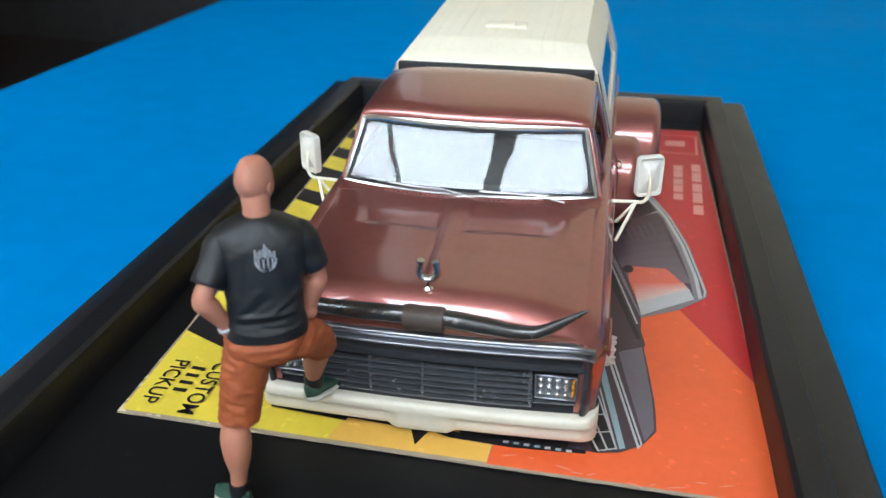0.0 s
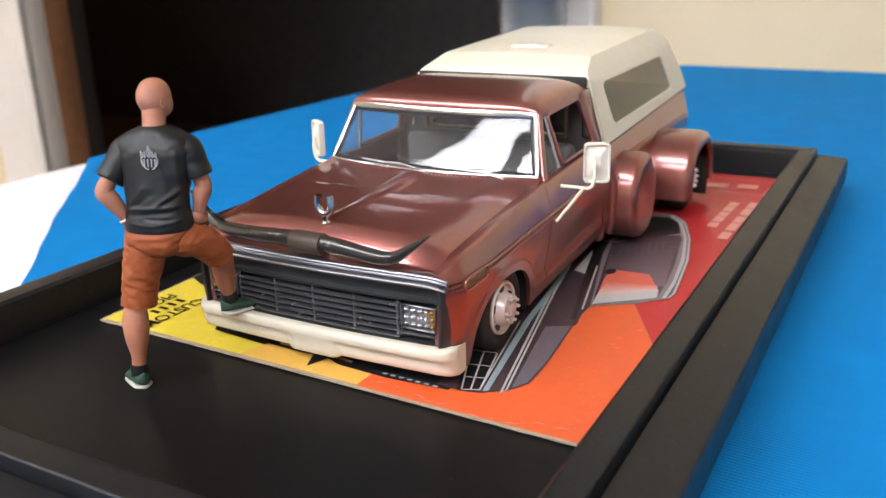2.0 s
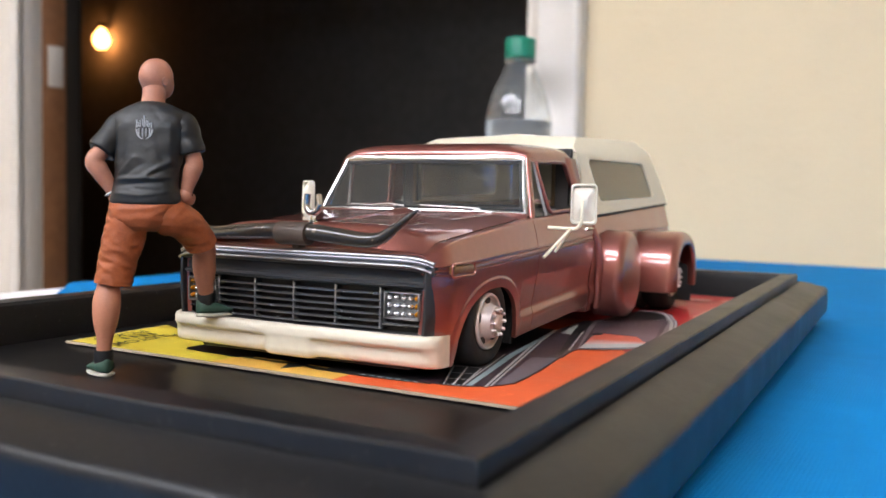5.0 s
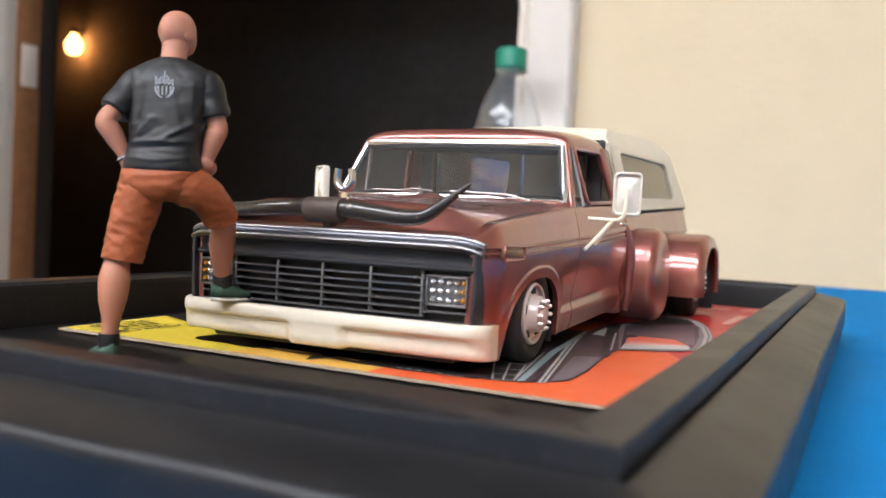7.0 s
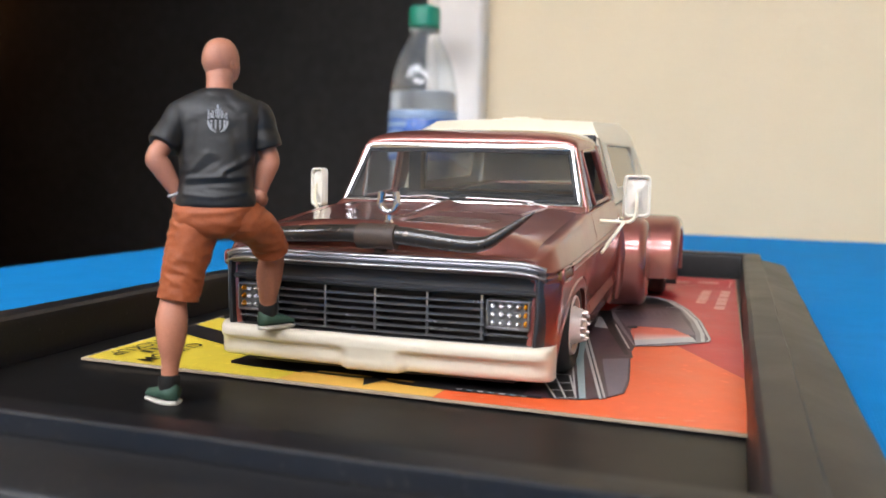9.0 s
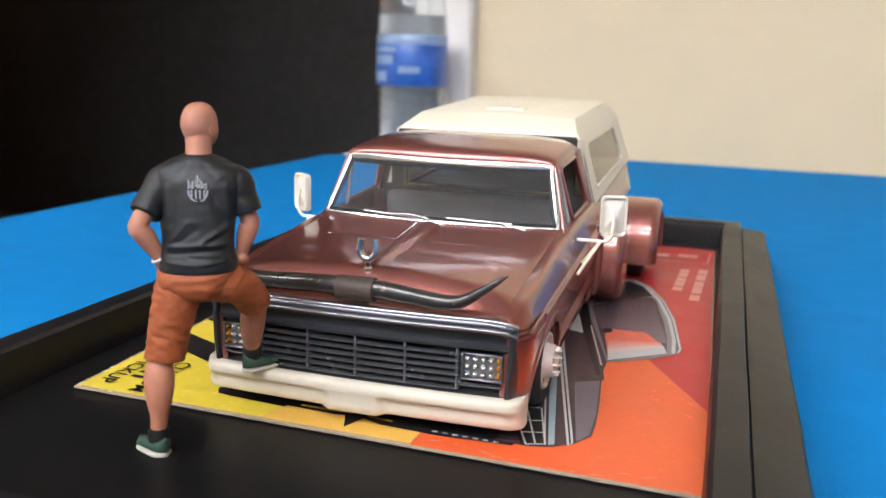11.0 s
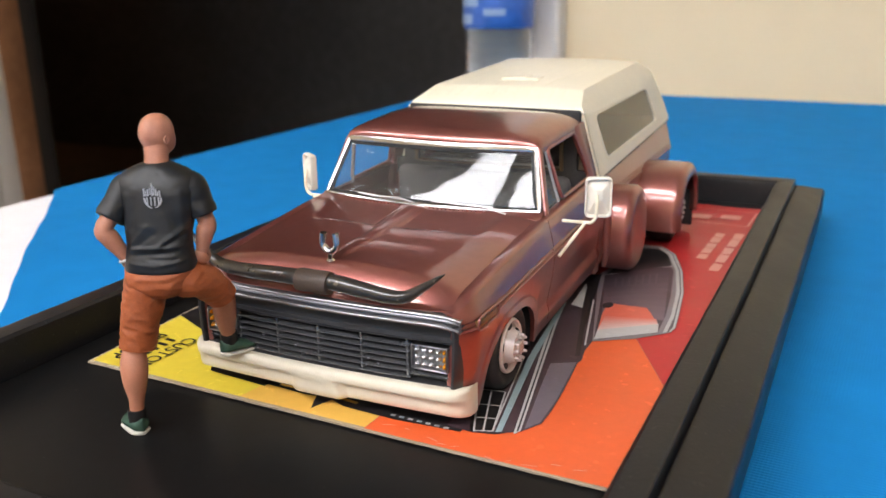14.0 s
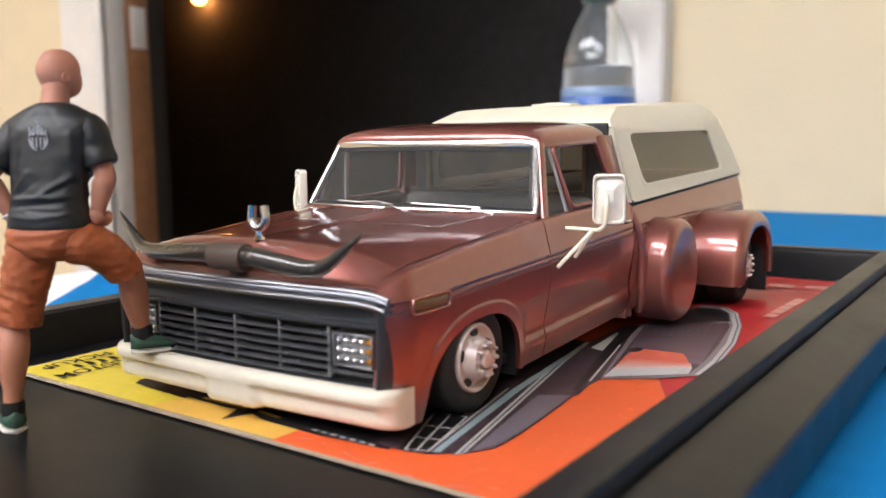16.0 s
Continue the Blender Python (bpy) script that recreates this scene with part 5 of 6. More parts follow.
# ---------------------------------------------------------------- wheels
def wheel(name, x_face, y, z, r_tyre, r_rim, width, sgn, label):
    hub = tagged(empty(name, pose(x_face, y, z)), label)
    hub.parent = truck
    s = sgn
    prof = [(r_rim, -0.0004), (r_rim + 0.0006, 0.0), (r_rim + (r_tyre - r_rim) * 0.5, 0.0006), (r_tyre - 0.0012, 0.0003), (r_tyre - 0.0003, -0.0006), (r_tyre, -0.0016), (r_tyre, -width + 0.0016), (r_tyre - 0.0012, -width), (r_rim, -width + 0.0004), (r_rim, -0.0004)]
    part("tyre", lathe([(r, h * s) for r, h in prof], 56, "x", closed=True), RUBBER, hub, "black rubber tyre", angle=50)
    rim_prof = [(r_rim * 0.5, -0.0040), (r_rim - 0.0002, -0.0036), (r_rim + 0.0001, 0.0001), (r_rim - 0.0002, 0.0006), (r_rim - 0.0006, 0.0005), (r_rim - 0.0009, -0.0004), (r_rim * 0.80, -0.0005), (r_rim * 0.66, 0.0000), (r_rim * 0.60, 0.0008), (r_rim * 0.57, 0.0018), (r_rim * 0.54, 0.0022), (r_rim * 0.36, 0.0023), (r_rim * 0.34, 0.0014), (r_rim * 0.28, 0.0014), (r_rim * 0.26, 0.0026), (r_rim * 0.20, 0.0030), (0.0001, 0.0031)]
    rim = part("rim", lathe([(r, h * s) for r, h in rim_prof], 48, "x"), RIMWHITE, hub, "off-white steel wheel", angle=30)
    for k in range(10):
        a = 2 * math.pi * k / 10
        part("wheel_nut", lathe([(0.00048, 0.0), (0.00048, 0.0007 * s), (0.00032, 0.0012 * s), (0.0001, 0.0013 * s)], 8, "x", m=pose(0.0021 * s, r_rim * 0.455 * math.cos(a), r_rim * 0.455 * math.sin(a))), STEEL, rim)
    for k in range(5):
        a = 2 * math.pi * (k + 0.3) / 5
        bm = bmesh.new()
        rr = r_rim * 0.745
        add_loft(bm, [[(xx * s, rr * math.cos(a) + 0.00082 * math.cos(q) * math.cos(a) - 0.00115 * math.sin(q) * math.sin(a), rr * math.sin(a) + 0.00082 * math.cos(q) * math.sin(a) + 0.00115 * math.sin(q) * math.cos(a)) for q in (2 * math.pi * j / 16 for j in range(16))] for xx in (-0.0016, 0.00012)])
        part("rim_slot", bm, BLACK, rim)
    return hub


for sgn in (1, -1):
    wheel("front_wheel", sgn * 0.0374, 0.0228, 0.0119, 0.0109, 0.0067, 0.0085, sgn, "black tyre on an off-white steel wheel")
    wheel("rear_wheel", sgn * 0.0478, 0.1648, 0.0132, 0.0122, 0.0072, 0.0085, sgn, "outer tyre of the twin rear wheels")
    wheel("rear_wheel", sgn * 0.0388, 0.1648, 0.0132, 0.0122, 0.0072, 0.0080, sgn, "inner tyre of the twin rear wheels")


# ---------------------------------------------------------------- wide rear fenders
def blister(sgn, yc, zc, ry, rz, x_out, edge, power=2.3):
    """A rounded drum with a flat outer face, standing out from the bed side."""
    bm = bmesh.new()
    rings = []
    for k in range(12):
        a = math.pi / 2 * k / 11
        rings.append((0.0340 if k == 0 else x_out - edge + edge * math.sin(a), 1.0 - (edge / ry) * (1 - math.cos(a)), 1.0 - (edge / rz) * (1 - math.cos(a))))
    out = []
    for x, ky, kz in rings:
        ring = []
        for j in range(48):
            q = 2 * math.pi * j / 48
            c, s = math.cos(q), math.sin(q)
            ring.append((sgn * x, yc + ry * ky * math.copysign(abs(c) ** (2 / power), c), zc + rz * kz * math.copysign(abs(s) ** (2 / power), s)))
        out.append(ring)
    add_loft(bm, out)
    return bm


def arch_fender(sgn, yc, zc, ry, rz, x_in, x_out, edge=0.0035, thick=0.0012, a0=-6, a1=186, power=2.5):
    """A half-drum over the twin wheels, open below and at its outer side."""
    prof = [(x_in, 0.0)]
    for k in range(9):
        a = math.pi / 2 * k / 8
        prof.append((x_out - edge + edge * math.sin(a), -edge * (1 - math.cos(a))))
    prof += [(x_out - 0.0002, -edge - 0.0012), (x_out - 0.0012, -edge - 0.0014), (x_out - edge, -thick - 0.0012), (x_in, -thick)]
    rings = []
    for j in range(57):
        q = radians(a0 + (a1 - a0) * j / 56)
        c, s = math.cos(q), math.sin(q)
        ring = []
        for x, d in prof:
            ring.append((sgn * x, yc + (ry + d) * math.copysign(abs(c) ** (2 / power), c), zc + (rz + d) * math.copysign(abs(s) ** (2 / power), s)))
        rings.append(ring)
    return loft(rings)


for sgn in (1, -1):
    part("fender_blister", blister(sgn, 0.1190, 0.0172, 0.0128, 0.0144, 0.0454, 0.0030, 2.15), PAINT, truck, "rounded drum ahead of the rear wheels", angle=60)
    flare = smooth_path([(sgn * 0.0345, 0.1028, 0.0362, 0.0007), (sgn * 0.0358, 0.1034, 0.0335, 0.0011), (sgn * 0.0372, 0.1046, 0.0285, 0.0014), (sgn * 0.0377, 0.1062, 0.0220, 0.0016), (sgn * 0.0374, 0.1072, 0.0130, 0.0016), (sgn * 0.0366, 0.1076, 0.0065, 0.0010)], 30)
    part("fender_flare", tube([p[:3] for p in flare], [p[3] for p in flare], 20), PAINT, truck, "rolled edge running from the bed into the drum", angle=80)
    part("rear_fender", arch_fender(sgn, 0.1648, 0.0120, 0.0192, 0.0186, 0.0345, 0.0535), PAINT, truck, "wide rounded fender over the twin rear wheels", angle=60)
    bm = bmesh.new()
    add_box(bm, sgn * 0.0335, sgn * 0.0350, 0.1488, 0.1808, 0.004, 0.030)
    part("fender_liner", bm, BLACK, truck)
    xa, xb = sorted((sgn * 0.0350, sgn * 0.0515))
    part("mud_flap", box(xa, xb, 0.1812, 0.1818, 0.0030, 0.0200, 0.0002), RUBBER, truck, "black mud flap behind the wheels")

# ---------------------------------------------------------------- camper shell
camper = part("camper_shell", bmesh.new(), CREAM, truck, "cream camper shell with a ribbed roof")
bm = bmesh.new()
stations = [(0.1020, 0.0520, 0.0306), (0.1024, 0.0529, 0.0298), (0.1036, 0.0538, 0.0290), (0.1125, 0.0565, 0.0268), (0.1140, 0.0570, 0.0264), (0.1160, 0.0572, 0.0262), (0.1840, 0.0570, 0.0262), (0.1855, 0.0567, 0.0264), (0.1905, 0.0535, 0.0290), (0.1918, 0.0520, 0.0300), (0.2000, 0.0400, 0.0332), (0.2042, 0.0318, 0.0352)]
RX = 96
full = []
for y, z, h in [(stations[i][0] + (stations[i + 1][0] - stations[i][0]) * f, stations[i][1] + (stations[i + 1][1] - stations[i][1]) * f, stations[i][2] + (stations[i + 1][2] - stations[i][2]) * f) for i in range(len(stations) - 1) for f in (0, 0.33, 0.66)] + [stations[-1]]:
    ring = []
    for k in range(RX + 1):
        s = -1 + 2 * k / RX
        rib = 0.0
        if 0.105 < y < 0.19:
            q = (abs(s) * 7.0) % 1.0
            rib = -0.00016 * max(0.0, 1 - abs(q - 0.5) / 0.16) * (1 if abs(s) < 0.86 else 0)
        crown = 0.0007 * (1 - s * s)
        ring.append((h * s, y, z + crown + rib + rk(y)))
    full.append(ring)
add_loft(bm, full, closed=False)


def shell_x(z):
    """Half width of the shell's side at a height above the datum."""
    return 0.0360 - (z - 0.0318) * 0.265


# sides with a rounded window opening
OUT = [(0.1035, 0.0318), (0.1020, 0.0520), (0.1036, 0.0538), (0.1125, 0.0565), (0.1160, 0.0572), (0.1840, 0.0570), (0.1905, 0.0535), (0.1918, 0.0520), (0.2000, 0.0400), (0.2042, 0.0318)]
WIN = [(0.1145, 0.0358), (0.1112, 0.0498), (0.1778, 0.0480), (0.1838, 0.0350)]


def edge_x(y, z):
    if z <= 0.0518:
        return shell_x(z)
    return 0.0307 - (z - 0.0518) * 0.84


def resample(poly, n, r=0.0):
    """n points round a closed outline, its corners rounded by r."""
    pts = []
    m = len(poly)
    for i in range(m):
        p, a, b = Vector(poly[i]), Vector(poly[i - 1]), Vector(poly[(i + 1) % m])
        if r:
            p0, p1 = p + (a - p).normalized() * r, p + (b - p).normalized() * r
            for k in range(7):
                t = k / 6
                pts.append((1 - t) ** 2 * p0 + 2 * t * (1 - t) * p + t * t * p1)
        else:
            pts.append(p)
    seg = [(pts[(i + 1) % len(pts)] - pts[i]).length for i in range(len(pts))]
    total, out, i, acc = sum(seg), [], 0, 0.0
    for k in range(n):
        d = total * k / n
        while acc + seg[i] < d:
            acc += seg[i]
            i += 1
        out.append(pts[i].lerp(pts[(i + 1) % len(pts)], (d - acc) / seg[i]))
    return out


def by_angle(poly, c, n, r=0.0):
    dense = resample(poly, 900, r)
    out = []
    for k in range(n):
        a = 2 * math.pi * k / n
        out.append(min(dense, key=lambda p: abs(math.remainder(math.atan2((p.y - c[1]) * 3.2, p.x - c[0]) - a, 2 * math.pi))))
    return out


CW = (0.151, 0.0422)
NW = 120
po, pw = by_angle(OUT, CW, NW), by_angle(WIN, CW, NW, 0.0028)
pf = [Vector((CW[0] + (p.x - CW[0]) * 1.045, CW[1] + (p.y - CW[1]) * 1.14)) for p in pw]
for sgn in (1, -1):
    rings = [[(sgn * edge_x(p.x, p.y), p.x, p.y + rk(p.x)) for p in po],
             [(sgn * edge_x(*(po[i].lerp(pf[i], 0.6))), po[i].lerp(pf[i], 0.6).x, po[i].lerp(pf[i], 0.6).y + rk(po[i].lerp(pf[i], 0.6).x)) for i in range(NW)],
             [(sgn * shell_x(p.y), p.x, p.y + rk(p.x)) for p in pf],
             [(sgn * (shell_x(p.y) + 0.0002), p.x + (CW[0] - p.x) * 0.008, p.y + rk(p.x)) for p in pf],
             [(sgn * (shell_x(p.y) + 0.0002), p.x, p.y + rk(p.x)) for p in pw],
             [(sgn * (shell_x(p.y) - 0.0007), p.x, p.y + rk(p.x)) for p in pw]]
    add_loft(bm, rings, caps=False)
# closed front and a base flange
for sgn in (1, -1):
    rings = []
    for t in np.linspace(0, 1, 9):
        z = 0.0318 + (0.0516 - 0.0318) * t
        y = 0.1037 - 0.0012 * t
        rings.append([(sgn * x, yy, z + rk(0.104)) for x, yy in ((0.0262, y), (edge_x(0.104, z) - 0.0004, y), (edge_x(0.104, z) - 0.0004, y + 0.0007), (0.0262, y + 0.0007))])
    add_loft(bm, rings)
add_box(bm, -0.0262, 0.0262, 0.1027, 0.1034, 0.0490 + rk(0.104), 0.0524 + rk(0.104))
add_box(bm, -0.0262, 0.0262, 0.1034, 0.1041, 0.0318 + rk(0.104), 0.0346 + rk(0.104))
bmesh.ops.recalc_face_normals(bm, faces=bm.faces)
bm.to_mesh(camper.data)
bm.free()
camper.data.shade_smooth()
camper.data.set_sharp_from_angle(angle=radians(28))
for sgn in (1, -1):
    bm = bmesh.new()
    add_loft(bm, [[(sgn * (shell_x(p.y) - o), p.x, p.y + rk(p.x)) for p in pw] for o in (0.0005, 0.0011)])
    part("camper_window", bm, SMOKE, camper, "smoky brown side window").visible_shadow = False
bm = bmesh.new()
for x in (-0.0042, 0.0, 0.0042):
    add_box(bm, x - 0.0024, x + 0.0024, 0.1260, 0.1330, 0.0574 + rk(0.13), 0.0583 + rk(0.13) + (0.0003 if x == 0 else 0), 0.0003)
part("roof_vent", bm, CREAM, camper, "small raised roof vent")
for sgn in (1, -1):
    part("base_gasket", loft([[(sgn * x, y, z + rk(y)) for x, z in ((0.0338, 0.0309), (0.0357, 0.0309), (0.0359, 0.0314), (0.0357, 0.0319), (0.0338, 0.0319))] for y in np.linspace(0.1040, 0.2030, 30)]), BLACK, camper, "black gasket under the shell")
part("front_seal", box(-0.0296, 0.0296, 0.1008, 0.1024, 0.0492 + rk(0.104), 0.0529 + rk(0.104), 0.0006), BLACK, camper, "dark gap seal above the cab")

# ---------------------------------------------------------------- painted figurine, one solid piece
bm = bmesh.new()


def folds(q, freq):
    """Sharp-crested cloth relief at a place, between -1 and 1."""
    a = 1 - 2.6 * abs(noise.noise(Vector((q.x * freq, q.y * freq, q.z * freq * 1.7))))
    b = noise.noise(Vector((q.x * freq * 2.3 + 5, q.y * freq * 2.3, q.z * freq * 3.1)))
    return 0.75 * a + 0.4 * b


def limb(pts, mi, seg=18, n=None, flat=1.0, ref=(0, 0, 1), rough=0.0, freq=350, cloth_like=False):
    """A tapered limb through points of x, y, z, radius; cloth gets folds."""
    pth = smooth_path(pts, n or len(pts) * 6)
    rings = tube_rings([p[:3] for p in pth], [p[3] for p in pth], seg, flat, ref)
    out = []
    for ring, p in zip(rings, pth):
        c = Vector(p[:3])
        r2 = []
        for q in ring:
            q = Vector(q)
            d = 1 + rough * (folds(q, freq * 0.62) if cloth_like else noise.noise(q * freq) + 0.6 * noise.noise(q * freq * 2.4))
            r2.append(c + (q - c) * d)
        out.append(r2)
    add_loft(bm, out, mi=mi)


SK, SH, SO, GR, WH, PR = range(6)
LAT = Vector((0.905, 0.425, 0))     # across the shoulders
FWD = Vector((-0.425, 0.905, 0))    # the way it faces


# creases across the back of the shirt: from and to (side, height), depth and width
CREASES = (((-5.0, 43.6), (6.0, 44.1), 0.30, 0.45), ((-5.0, 42.2), (4.8, 42.9), -0.26, 0.50), ((-4.6, 44.6), (-1.2, 48.4), 0.26, 0.40), ((-3.2, 44.4), (0.4, 46.9), -0.22, 0.40),
           ((1.2, 44.4), (6.2, 47.6), 0.28, 0.45), ((2.6, 44.2), (6.4, 46.2), -0.26, 0.40), ((-5.3, 55.0), (-5.5, 47.0), 0.26, 0.55), ((5.8, 55.5), (6.1, 47.5), 0.26, 0.55),
           ((-3.6, 54.0), (-4.4, 48.0), -0.20, 0.50), ((3.4, 53.0), (5.0, 47.5), -0.20, 0.55), ((-1.5, 59.4), (-3.4, 56.6), -0.18, 0.5), ((1.6, 59.2), (3.8, 56.8), -0.18, 0.5),
           ((-5.5, 40.6), (0.5, 40.0), 0.20, 0.5), ((1.5, 40.2), (6.0, 41.0), 0.22, 0.45), ((-1.0, 41.6), (4.5, 41.2), -0.18, 0.4))


def crease(q, c):
    """Relief, in metres, of the creases at a place on the shirt."""
    u, z = (q - Vector((-0.0216, -0.0248, 0))).dot(LAT) * 1000, q.z * 1000
    total = 0.0
    for (u0, z0), (u1, z1), depth, width in CREASES:
        du, dz = u1 - u0, z1 - z0
        t = ((u - u0) * du + (z - z0) * dz) / (du * du + dz * dz)
        end = 1 - min(1.0, max(0.0, -t, t - 1) * 4)
        d2 = (u - u0 - du * min(1, max(0, t))) ** 2 + (z - z0 - dz * min(1, max(0, t))) ** 2
        total += 0.001 * depth * max(0.0, end) * math.exp(-d2 / width ** 2)
    return total


def torso_ring(c, w, d, n=28, rough=0.0, p=2.4, creased=False):
    ring = []
    for k in range(n):
        a = 2 * math.pi * k / n
        ca, sa = math.cos(a), math.sin(a)
        q = Vector(c) + LAT * w * math.copysign(abs(ca) ** (2 / p), ca) + FWD * d * math.copysign(abs(sa) ** (2 / p), sa)
        way = (q - Vector(c))
        q += way * rough * (noise.noise(Vector((q.x * 260, q.y * 260, q.z * 420))) + 0.6 * noise.noise(Vector((q.x * 500, q.y * 500, q.z * 900))))
        if creased:
            q += way.normalized() * crease(q, c)
        else:
            q += way * rough * 1.2 * folds(q, 300)
        ring.append(q)
    return ring


# shorts: seat, then two legs
sections = [((-0.0220, -0.0262, 0.0322), 0.0040, 0.0030), ((-0.0222, -0.0262, 0.0340), 0.0064, 0.0046), ((-0.0218, -0.0260, 0.0370), 0.0074, 0.0051), ((-0.0214, -0.0256, 0.0390), 0.0067, 0.0045), ((-0.0214, -0.0255, 0.0398), 0.0050, 0.0034)]
add_loft(bm, [torso_ring(p[:3], p[3], p[4], 64, 0.05) for p in smooth_path([(*c, w, d) for c, w, d in sections], 30)], mi=SO)
limb([(-0.0246, -0.0270, 0.0380, 0.0034), (-0.0250, -0.0274, 0.0345, 0.0044), (-0.0258, -0.0283, 0.0295, 0.0043), (-0.0266, -0.0290, 0.0250, 0.0040), (-0.0271, -0.0295, 0.0212, 0.0039), (-0.0272, -0.0296, 0.0203, 0.0039), (-0.0272, -0.0296, 0.0203, 0.0030)], SO, 64, 96, rough=0.065, freq=540, cloth_like=True)
limb([(-0.0188, -0.0246, 0.0372, 0.0036), (-0.0175, -0.0226, 0.0356, 0.0042), (-0.0163, -0.0192, 0.0338, 0.0039), (-0.0160, -0.0164, 0.0316, 0.0036), (-0.0161, -0.0149, 0.0299, 0.0035), (-0.0162, -0.0145, 0.0294, 0.0035), (-0.0162, -0.0145, 0.0294, 0.0025)], SO, 64, 96, rough=0.065, freq=540, cloth_like=True)
# shirt
sections = [((-0.0214, -0.0258, 0.0381), 0.0066, 0.0044), ((-0.0214, -0.0258, 0.0385), 0.0075, 0.0051), ((-0.0214, -0.0256, 0.0408), 0.0074, 0.0051), ((-0.0215, -0.0254, 0.0430), 0.0070, 0.0049), ((-0.0216, -0.0250, 0.0460), 0.0070, 0.0048), ((-0.0219, -0.0243, 0.0500), 0.0077, 0.0050), ((-0.0222, -0.0237, 0.0535), 0.0084, 0.0051), ((-0.0223, -0.0233, 0.0560), 0.0089, 0.0049), ((-0.0225, -0.0230, 0.0579), 0.0085, 0.0044), ((-0.0226, -0.0228, 0.0592), 0.0066, 0.0038), ((-0.0227, -0.0227, 0.0603), 0.0042, 0.0031), ((-0.0228, -0.0226, 0.0609), 0.0025, 0.0025), ((-0.0228, -0.0226, 0.0606), 0.0020, 0.0020)]
pth = smooth_path([(*c, w, d) for c, w, d in sections], 120)
add_loft(bm, [torso_ring(p[:3], p[3], p[4], 96, 0.02, 2.3, True) for p in pth], mi=SH)
for s, sh, el, wrist in ((-1, (-0.0283, -0.0262, 0.0557), (-0.0300, -0.0324, 0.0474), (-0.0272, -0.0290, 0.0398)), (1, (-0.0160, -0.0199, 0.0558), (-0.0137, -0.0188, 0.0474), (-0.0154, -0.0199, 0.0402))):
    shv, elv, hv = Vector(sh), Vector(el), Vector(wrist)
    mid = shv.lerp(elv, 0.72)
    limb([(*(shv.lerp(Vector((-0.0222, -0.0236, 0.055)), 0.5)), 0.0030), (*shv, 0.0030), (*shv.lerp(elv, 0.35), 0.0030), (*mid, 0.0031), (*shv.lerp(elv, 0.75), 0.0022)], SH, 32, 44, rough=0.05, freq=420, cloth_like=True)
    limb([(*shv.lerp(elv, 0.6), 0.0018), (*elv, 0.0019), (*elv.lerp(hv, 0.25), 0.0020), (*elv.lerp(hv, 0.6), 0.0016), (*hv, 0.0012)], SK, 20, 28, rough=0.05)
    if s < 0:
        w0, w1 = elv.lerp(hv, 0.84), elv.lerp(hv, 0.90)
        limb([(*w0, 0.0014), (*w0.lerp(w1, 0.2), 0.00185), (*w0.lerp(w1, 0.8), 0.00185), (*w1, 0.0014)], PR, 16, 8)
    limb([(*elv.lerp(hv, 0.9), 0.0014), (*hv, 0.0017), (*(hv + FWD * 0.0022 + Vector((0, 0, -0.0008))), 0.0015), (*(hv + FWD * 0.0040), 0.0008)], SK, 12, 14)
# neck and bald head
limb([(-0.0227, -0.0228, 0.0590, 0.0029), (-0.0229, -0.0223, 0.0612, 0.0025), (-0.0232, -0.0217, 0.0635, 0.0026), (-0.0234, -0.0212, 0.0650, 0.0028)], SK, 20, 14, rough=0.03)
hc = Vector((-0.0235, -0.0209, 0.0663))
HF = Vector((0.05, 0.999, 0))
HS = Vector((0.999, -0.05, 0))
rings = []
for k in range(1, 20):
    a = math.pi * k / 20
    z = math.cos(a) * 0.0045
    wid, dep = 0.00335 * math.sin(a) ** 0.76, 0.0040 * math.sin(a) ** 0.82
    if z < -0.001:
        wid *= 1 - 0.08 * (-z - 0.001) / 0.003
    shift = HF * 0.0006 * min(1.0, max(0.0, -z / 0.003))
    rings.append([hc + shift + HS * wid * math.cos(q) + HF * dep * math.sin(q) * (1 + (0.05 * math.exp(-((z + 0.0012) / 0.0012) ** 2) * math.exp(-(math.cos(q) / 0.25) ** 2) + 0.05 * math.exp(-((z + 0.0034) / 0.0008) ** 2) - 0.04 * math.exp(-((z - 0.0002) / 0.0006) ** 2) if math.sin(q) > 0 else 0.03 * math.exp(-((z - 0.0008) / 0.002) ** 2))) + Vector((0, 0, z)) for q in (2 * math.pi * j / 28 for j in range(28))])
add_loft(bm, rings, mi=SK)
for s in (1, -1):
    c = hc + HS * s * 0.00295 + Vector((0, 0, -0.0008))
    add_loft(bm, [[c + HS * s * o + HF * (-0.0004 + r * 0.7 * math.cos(q)) + Vector((0, 0, r * math.sin(q))) for q in (2 * math.pi * j / 12 for j in range(12))] for o, r in ((-0.0004, 0.0007), (0.0002, 0.0011), (0.0005, 0.0009), (0.0004, 0.0004))], mi=SK)
# bare legs, dark socks, green shoes with pale soles
limb([(-0.0279, -0.0298, 0.0225, 0.0029), (-0.0280, -0.0302, 0.0198, 0.0025), (-0.0278, -0.0309, 0.0162, 0.0030), (-0.0277, -0.0313, 0.0120, 0.0026), (-0.0278, -0.0314, 0.0085, 0.0018), (-0.0280, -0.0315, 0.0055, 0.0016)], SK, 18, 30, rough=0.02)
limb([(-0.0163, -0.0142, 0.0312, 0.0028), (-0.0169, -0.0126, 0.0280, 0.0026), (-0.0186, -0.0108, 0.0235, 0.0027), (-0.0196, -0.0096, 0.0200, 0.0022), (-0.0203, -0.0086, 0.0175, 0.0018), (-0.0205, -0.0082, 0.0155, 0.0017)], SK, 18, 30, rough=0.02)
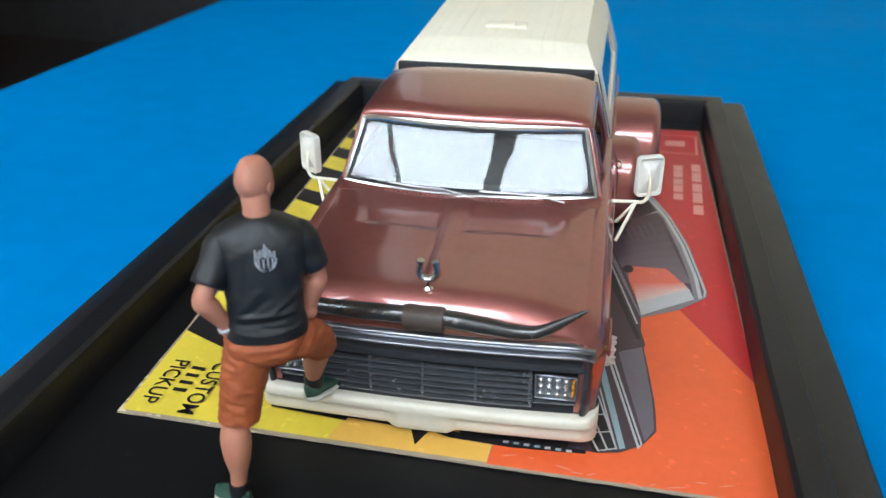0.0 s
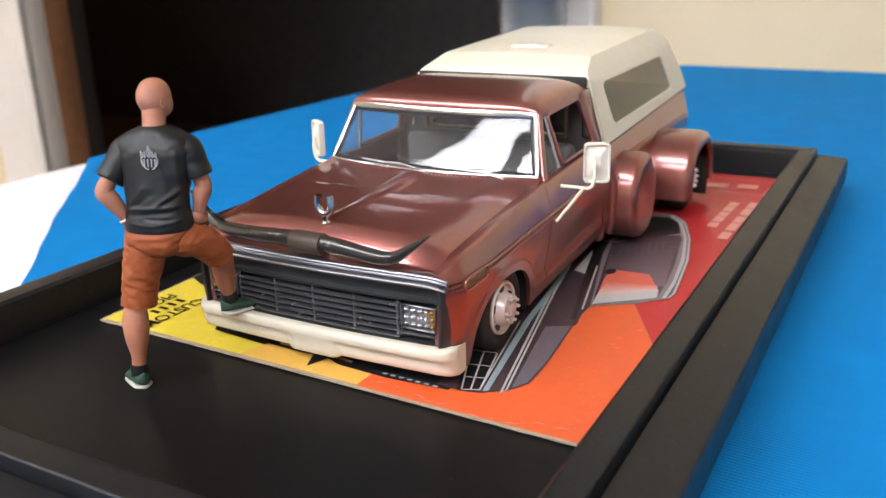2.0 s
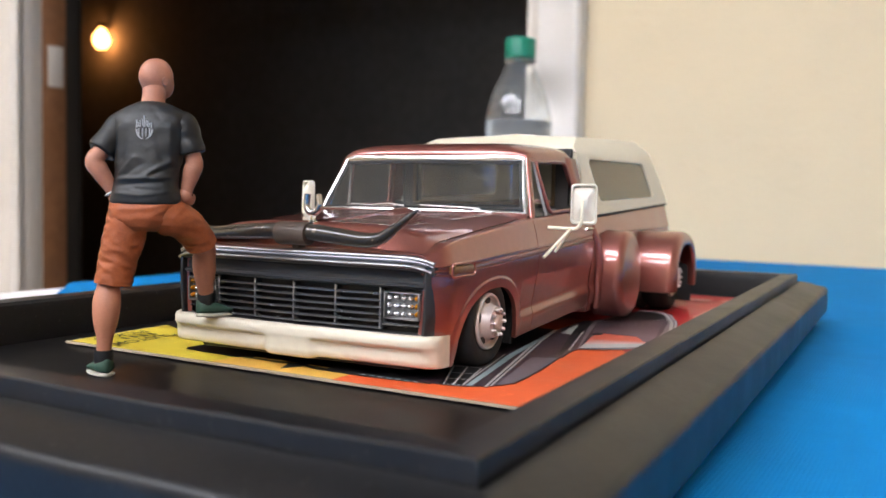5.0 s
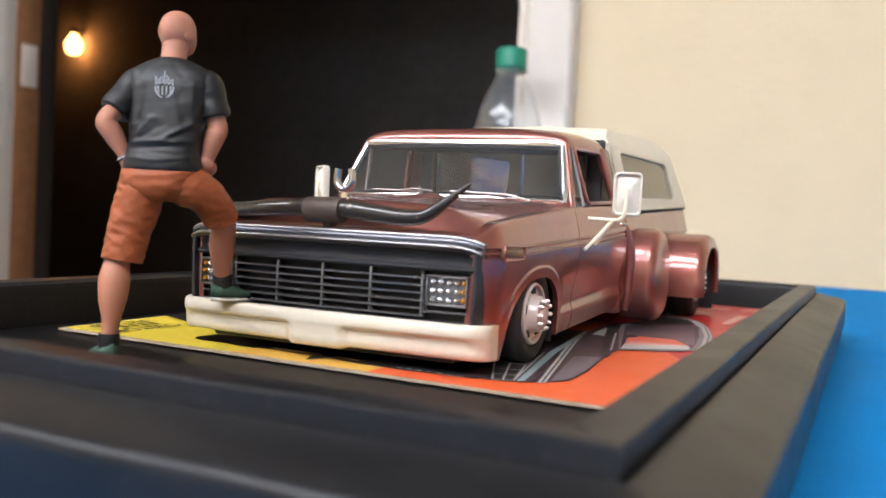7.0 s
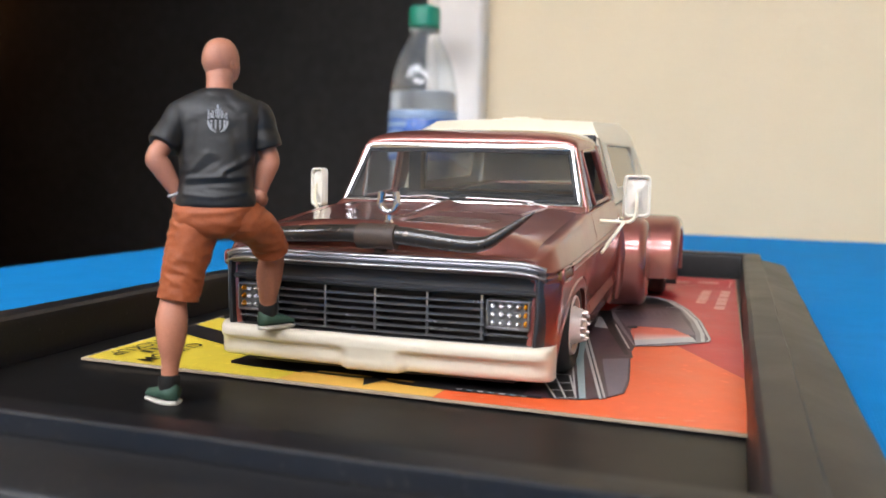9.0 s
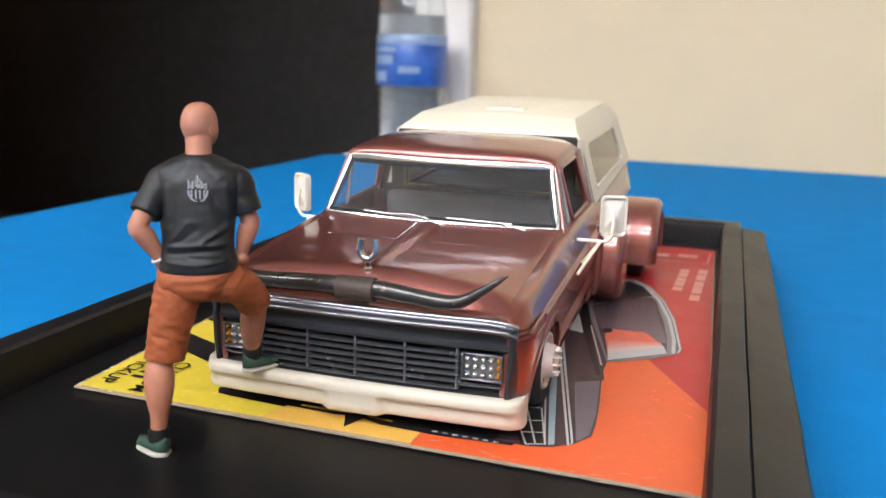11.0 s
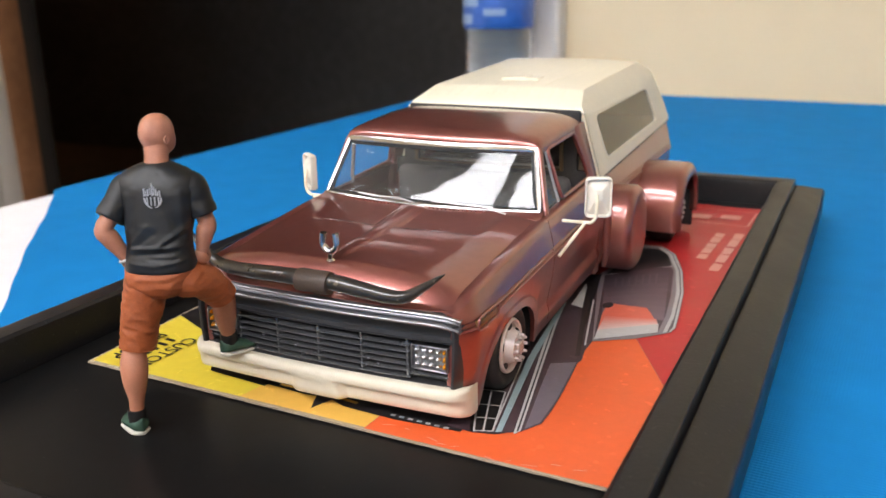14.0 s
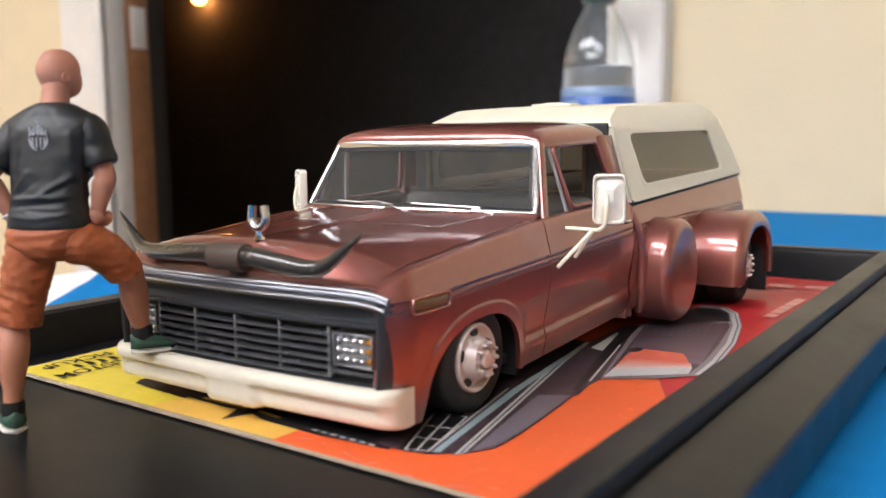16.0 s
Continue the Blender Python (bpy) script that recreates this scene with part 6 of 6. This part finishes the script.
for ank, z0, toe_dir in (((-0.0281, -0.0315), 0.0, Vector((-0.945, 0.33, 0))), ((-0.0205, -0.0082), 0.0114, Vector((0.42, 0.907, 0)))):
    a = Vector((*ank, z0))
    side = Vector((-toe_dir.y, toe_dir.x, 0))
    limb([(*(a + Vector((0, 0, 0.0058))), 0.0020), (*(a + Vector((0, 0, 0.0045))), 0.0021), (*(a + Vector((0, 0, 0.0028))), 0.0020)], SH, 16, 8)
    for mi, lo, hi, grow in ((WH, 0.0, 0.0009, 0.00012), (GR, 0.0009, 0.0040, 0.0)):
        rings = []
        for k in range(15):
            t = k / 14
            u = -0.0024 + 0.0090 * t
            w = (0.0019 + 0.0004 * math.sin(t * math.pi)) * min(1.0, math.sin(min(1.0, (t + 0.02) * 6) * math.pi / 2)) * min(1.0, math.sin(min(1.0, (1.03 - t) * 4.5) * math.pi / 2)) + grow
            top = hi if mi == WH else lo + (hi - lo) * (1.0 if t < 0.35 else max(0.42, 1 - (t - 0.35) * 1.15))
            c = a + toe_dir * u
            ring = []
            for q in (2 * math.pi * j / 16 for j in range(16)):
                zz = lo + (top - lo) * (0.5 + 0.5 * math.copysign(abs(math.sin(q)) ** 0.7, math.sin(q)))
                taper = 1.0 if math.sin(q) < 0 or mi == WH else 1 - 0.35 * math.sin(q)
                ring.append(c + side * w * math.copysign(abs(math.cos(q)) ** 0.7, math.cos(q)) * taper + Vector((0, 0, zz)))
            rings.append(ring)
        add_loft(bm, rings, mi=mi)
# pale print between the shoulder blades: a plain cluster of upright bars over a bowl
pc = Vector((-0.0222, -0.0237, 0.0)) - FWD * 0.0051 + LAT * 0.0010
for u, z0, z1, w in ((-0.0019, 0.0548, 0.0564, 0.00022), (-0.0011, 0.0549, 0.0563, 0.00020), (-0.0002, 0.0549, 0.0574, 0.00019), (0.0006, 0.0549, 0.0563, 0.00020), (0.0014, 0.0547, 0.0560, 0.00018), (-0.0015, 0.0550, 0.0559, 0.00014), (-0.0006, 0.0552, 0.0566, 0.00014), (0.0002, 0.0551, 0.0568, 0.00014), (0.0010, 0.0550, 0.0558, 0.00014), (-0.0014, 0.0532, 0.0546, 0.00018), (-0.0006, 0.0528, 0.0546, 0.00018), (0.0002, 0.0528, 0.0546, 0.00018), (0.0010, 0.0531, 0.0546, 0.00018)):
    p0 = pc + LAT * u
    limb([(p0.x, p0.y, z0, w), (p0.x, p0.y, (z0 + z1) / 2, w * 0.7), (p0.x, p0.y, z1, w)], PR, 8, 6)
bowl = [pc + LAT * (-0.0002 + 0.0018 * math.cos(q)) + Vector((0, 0, 0.0545 + 0.0022 * math.sin(q))) for q in np.linspace(math.pi, 2 * math.pi, 13)]
add_tube(bm, bowl, 0.00020, 8, mi=PR)
fig = finish("figurine", bm, [SKIN, SHIRT, SHORTS, SHOE, SOLE, PRINT], angle=70)
tagged(fig, "painted bald figurine in black shirt and orange shorts, one foot raised", "figurine")
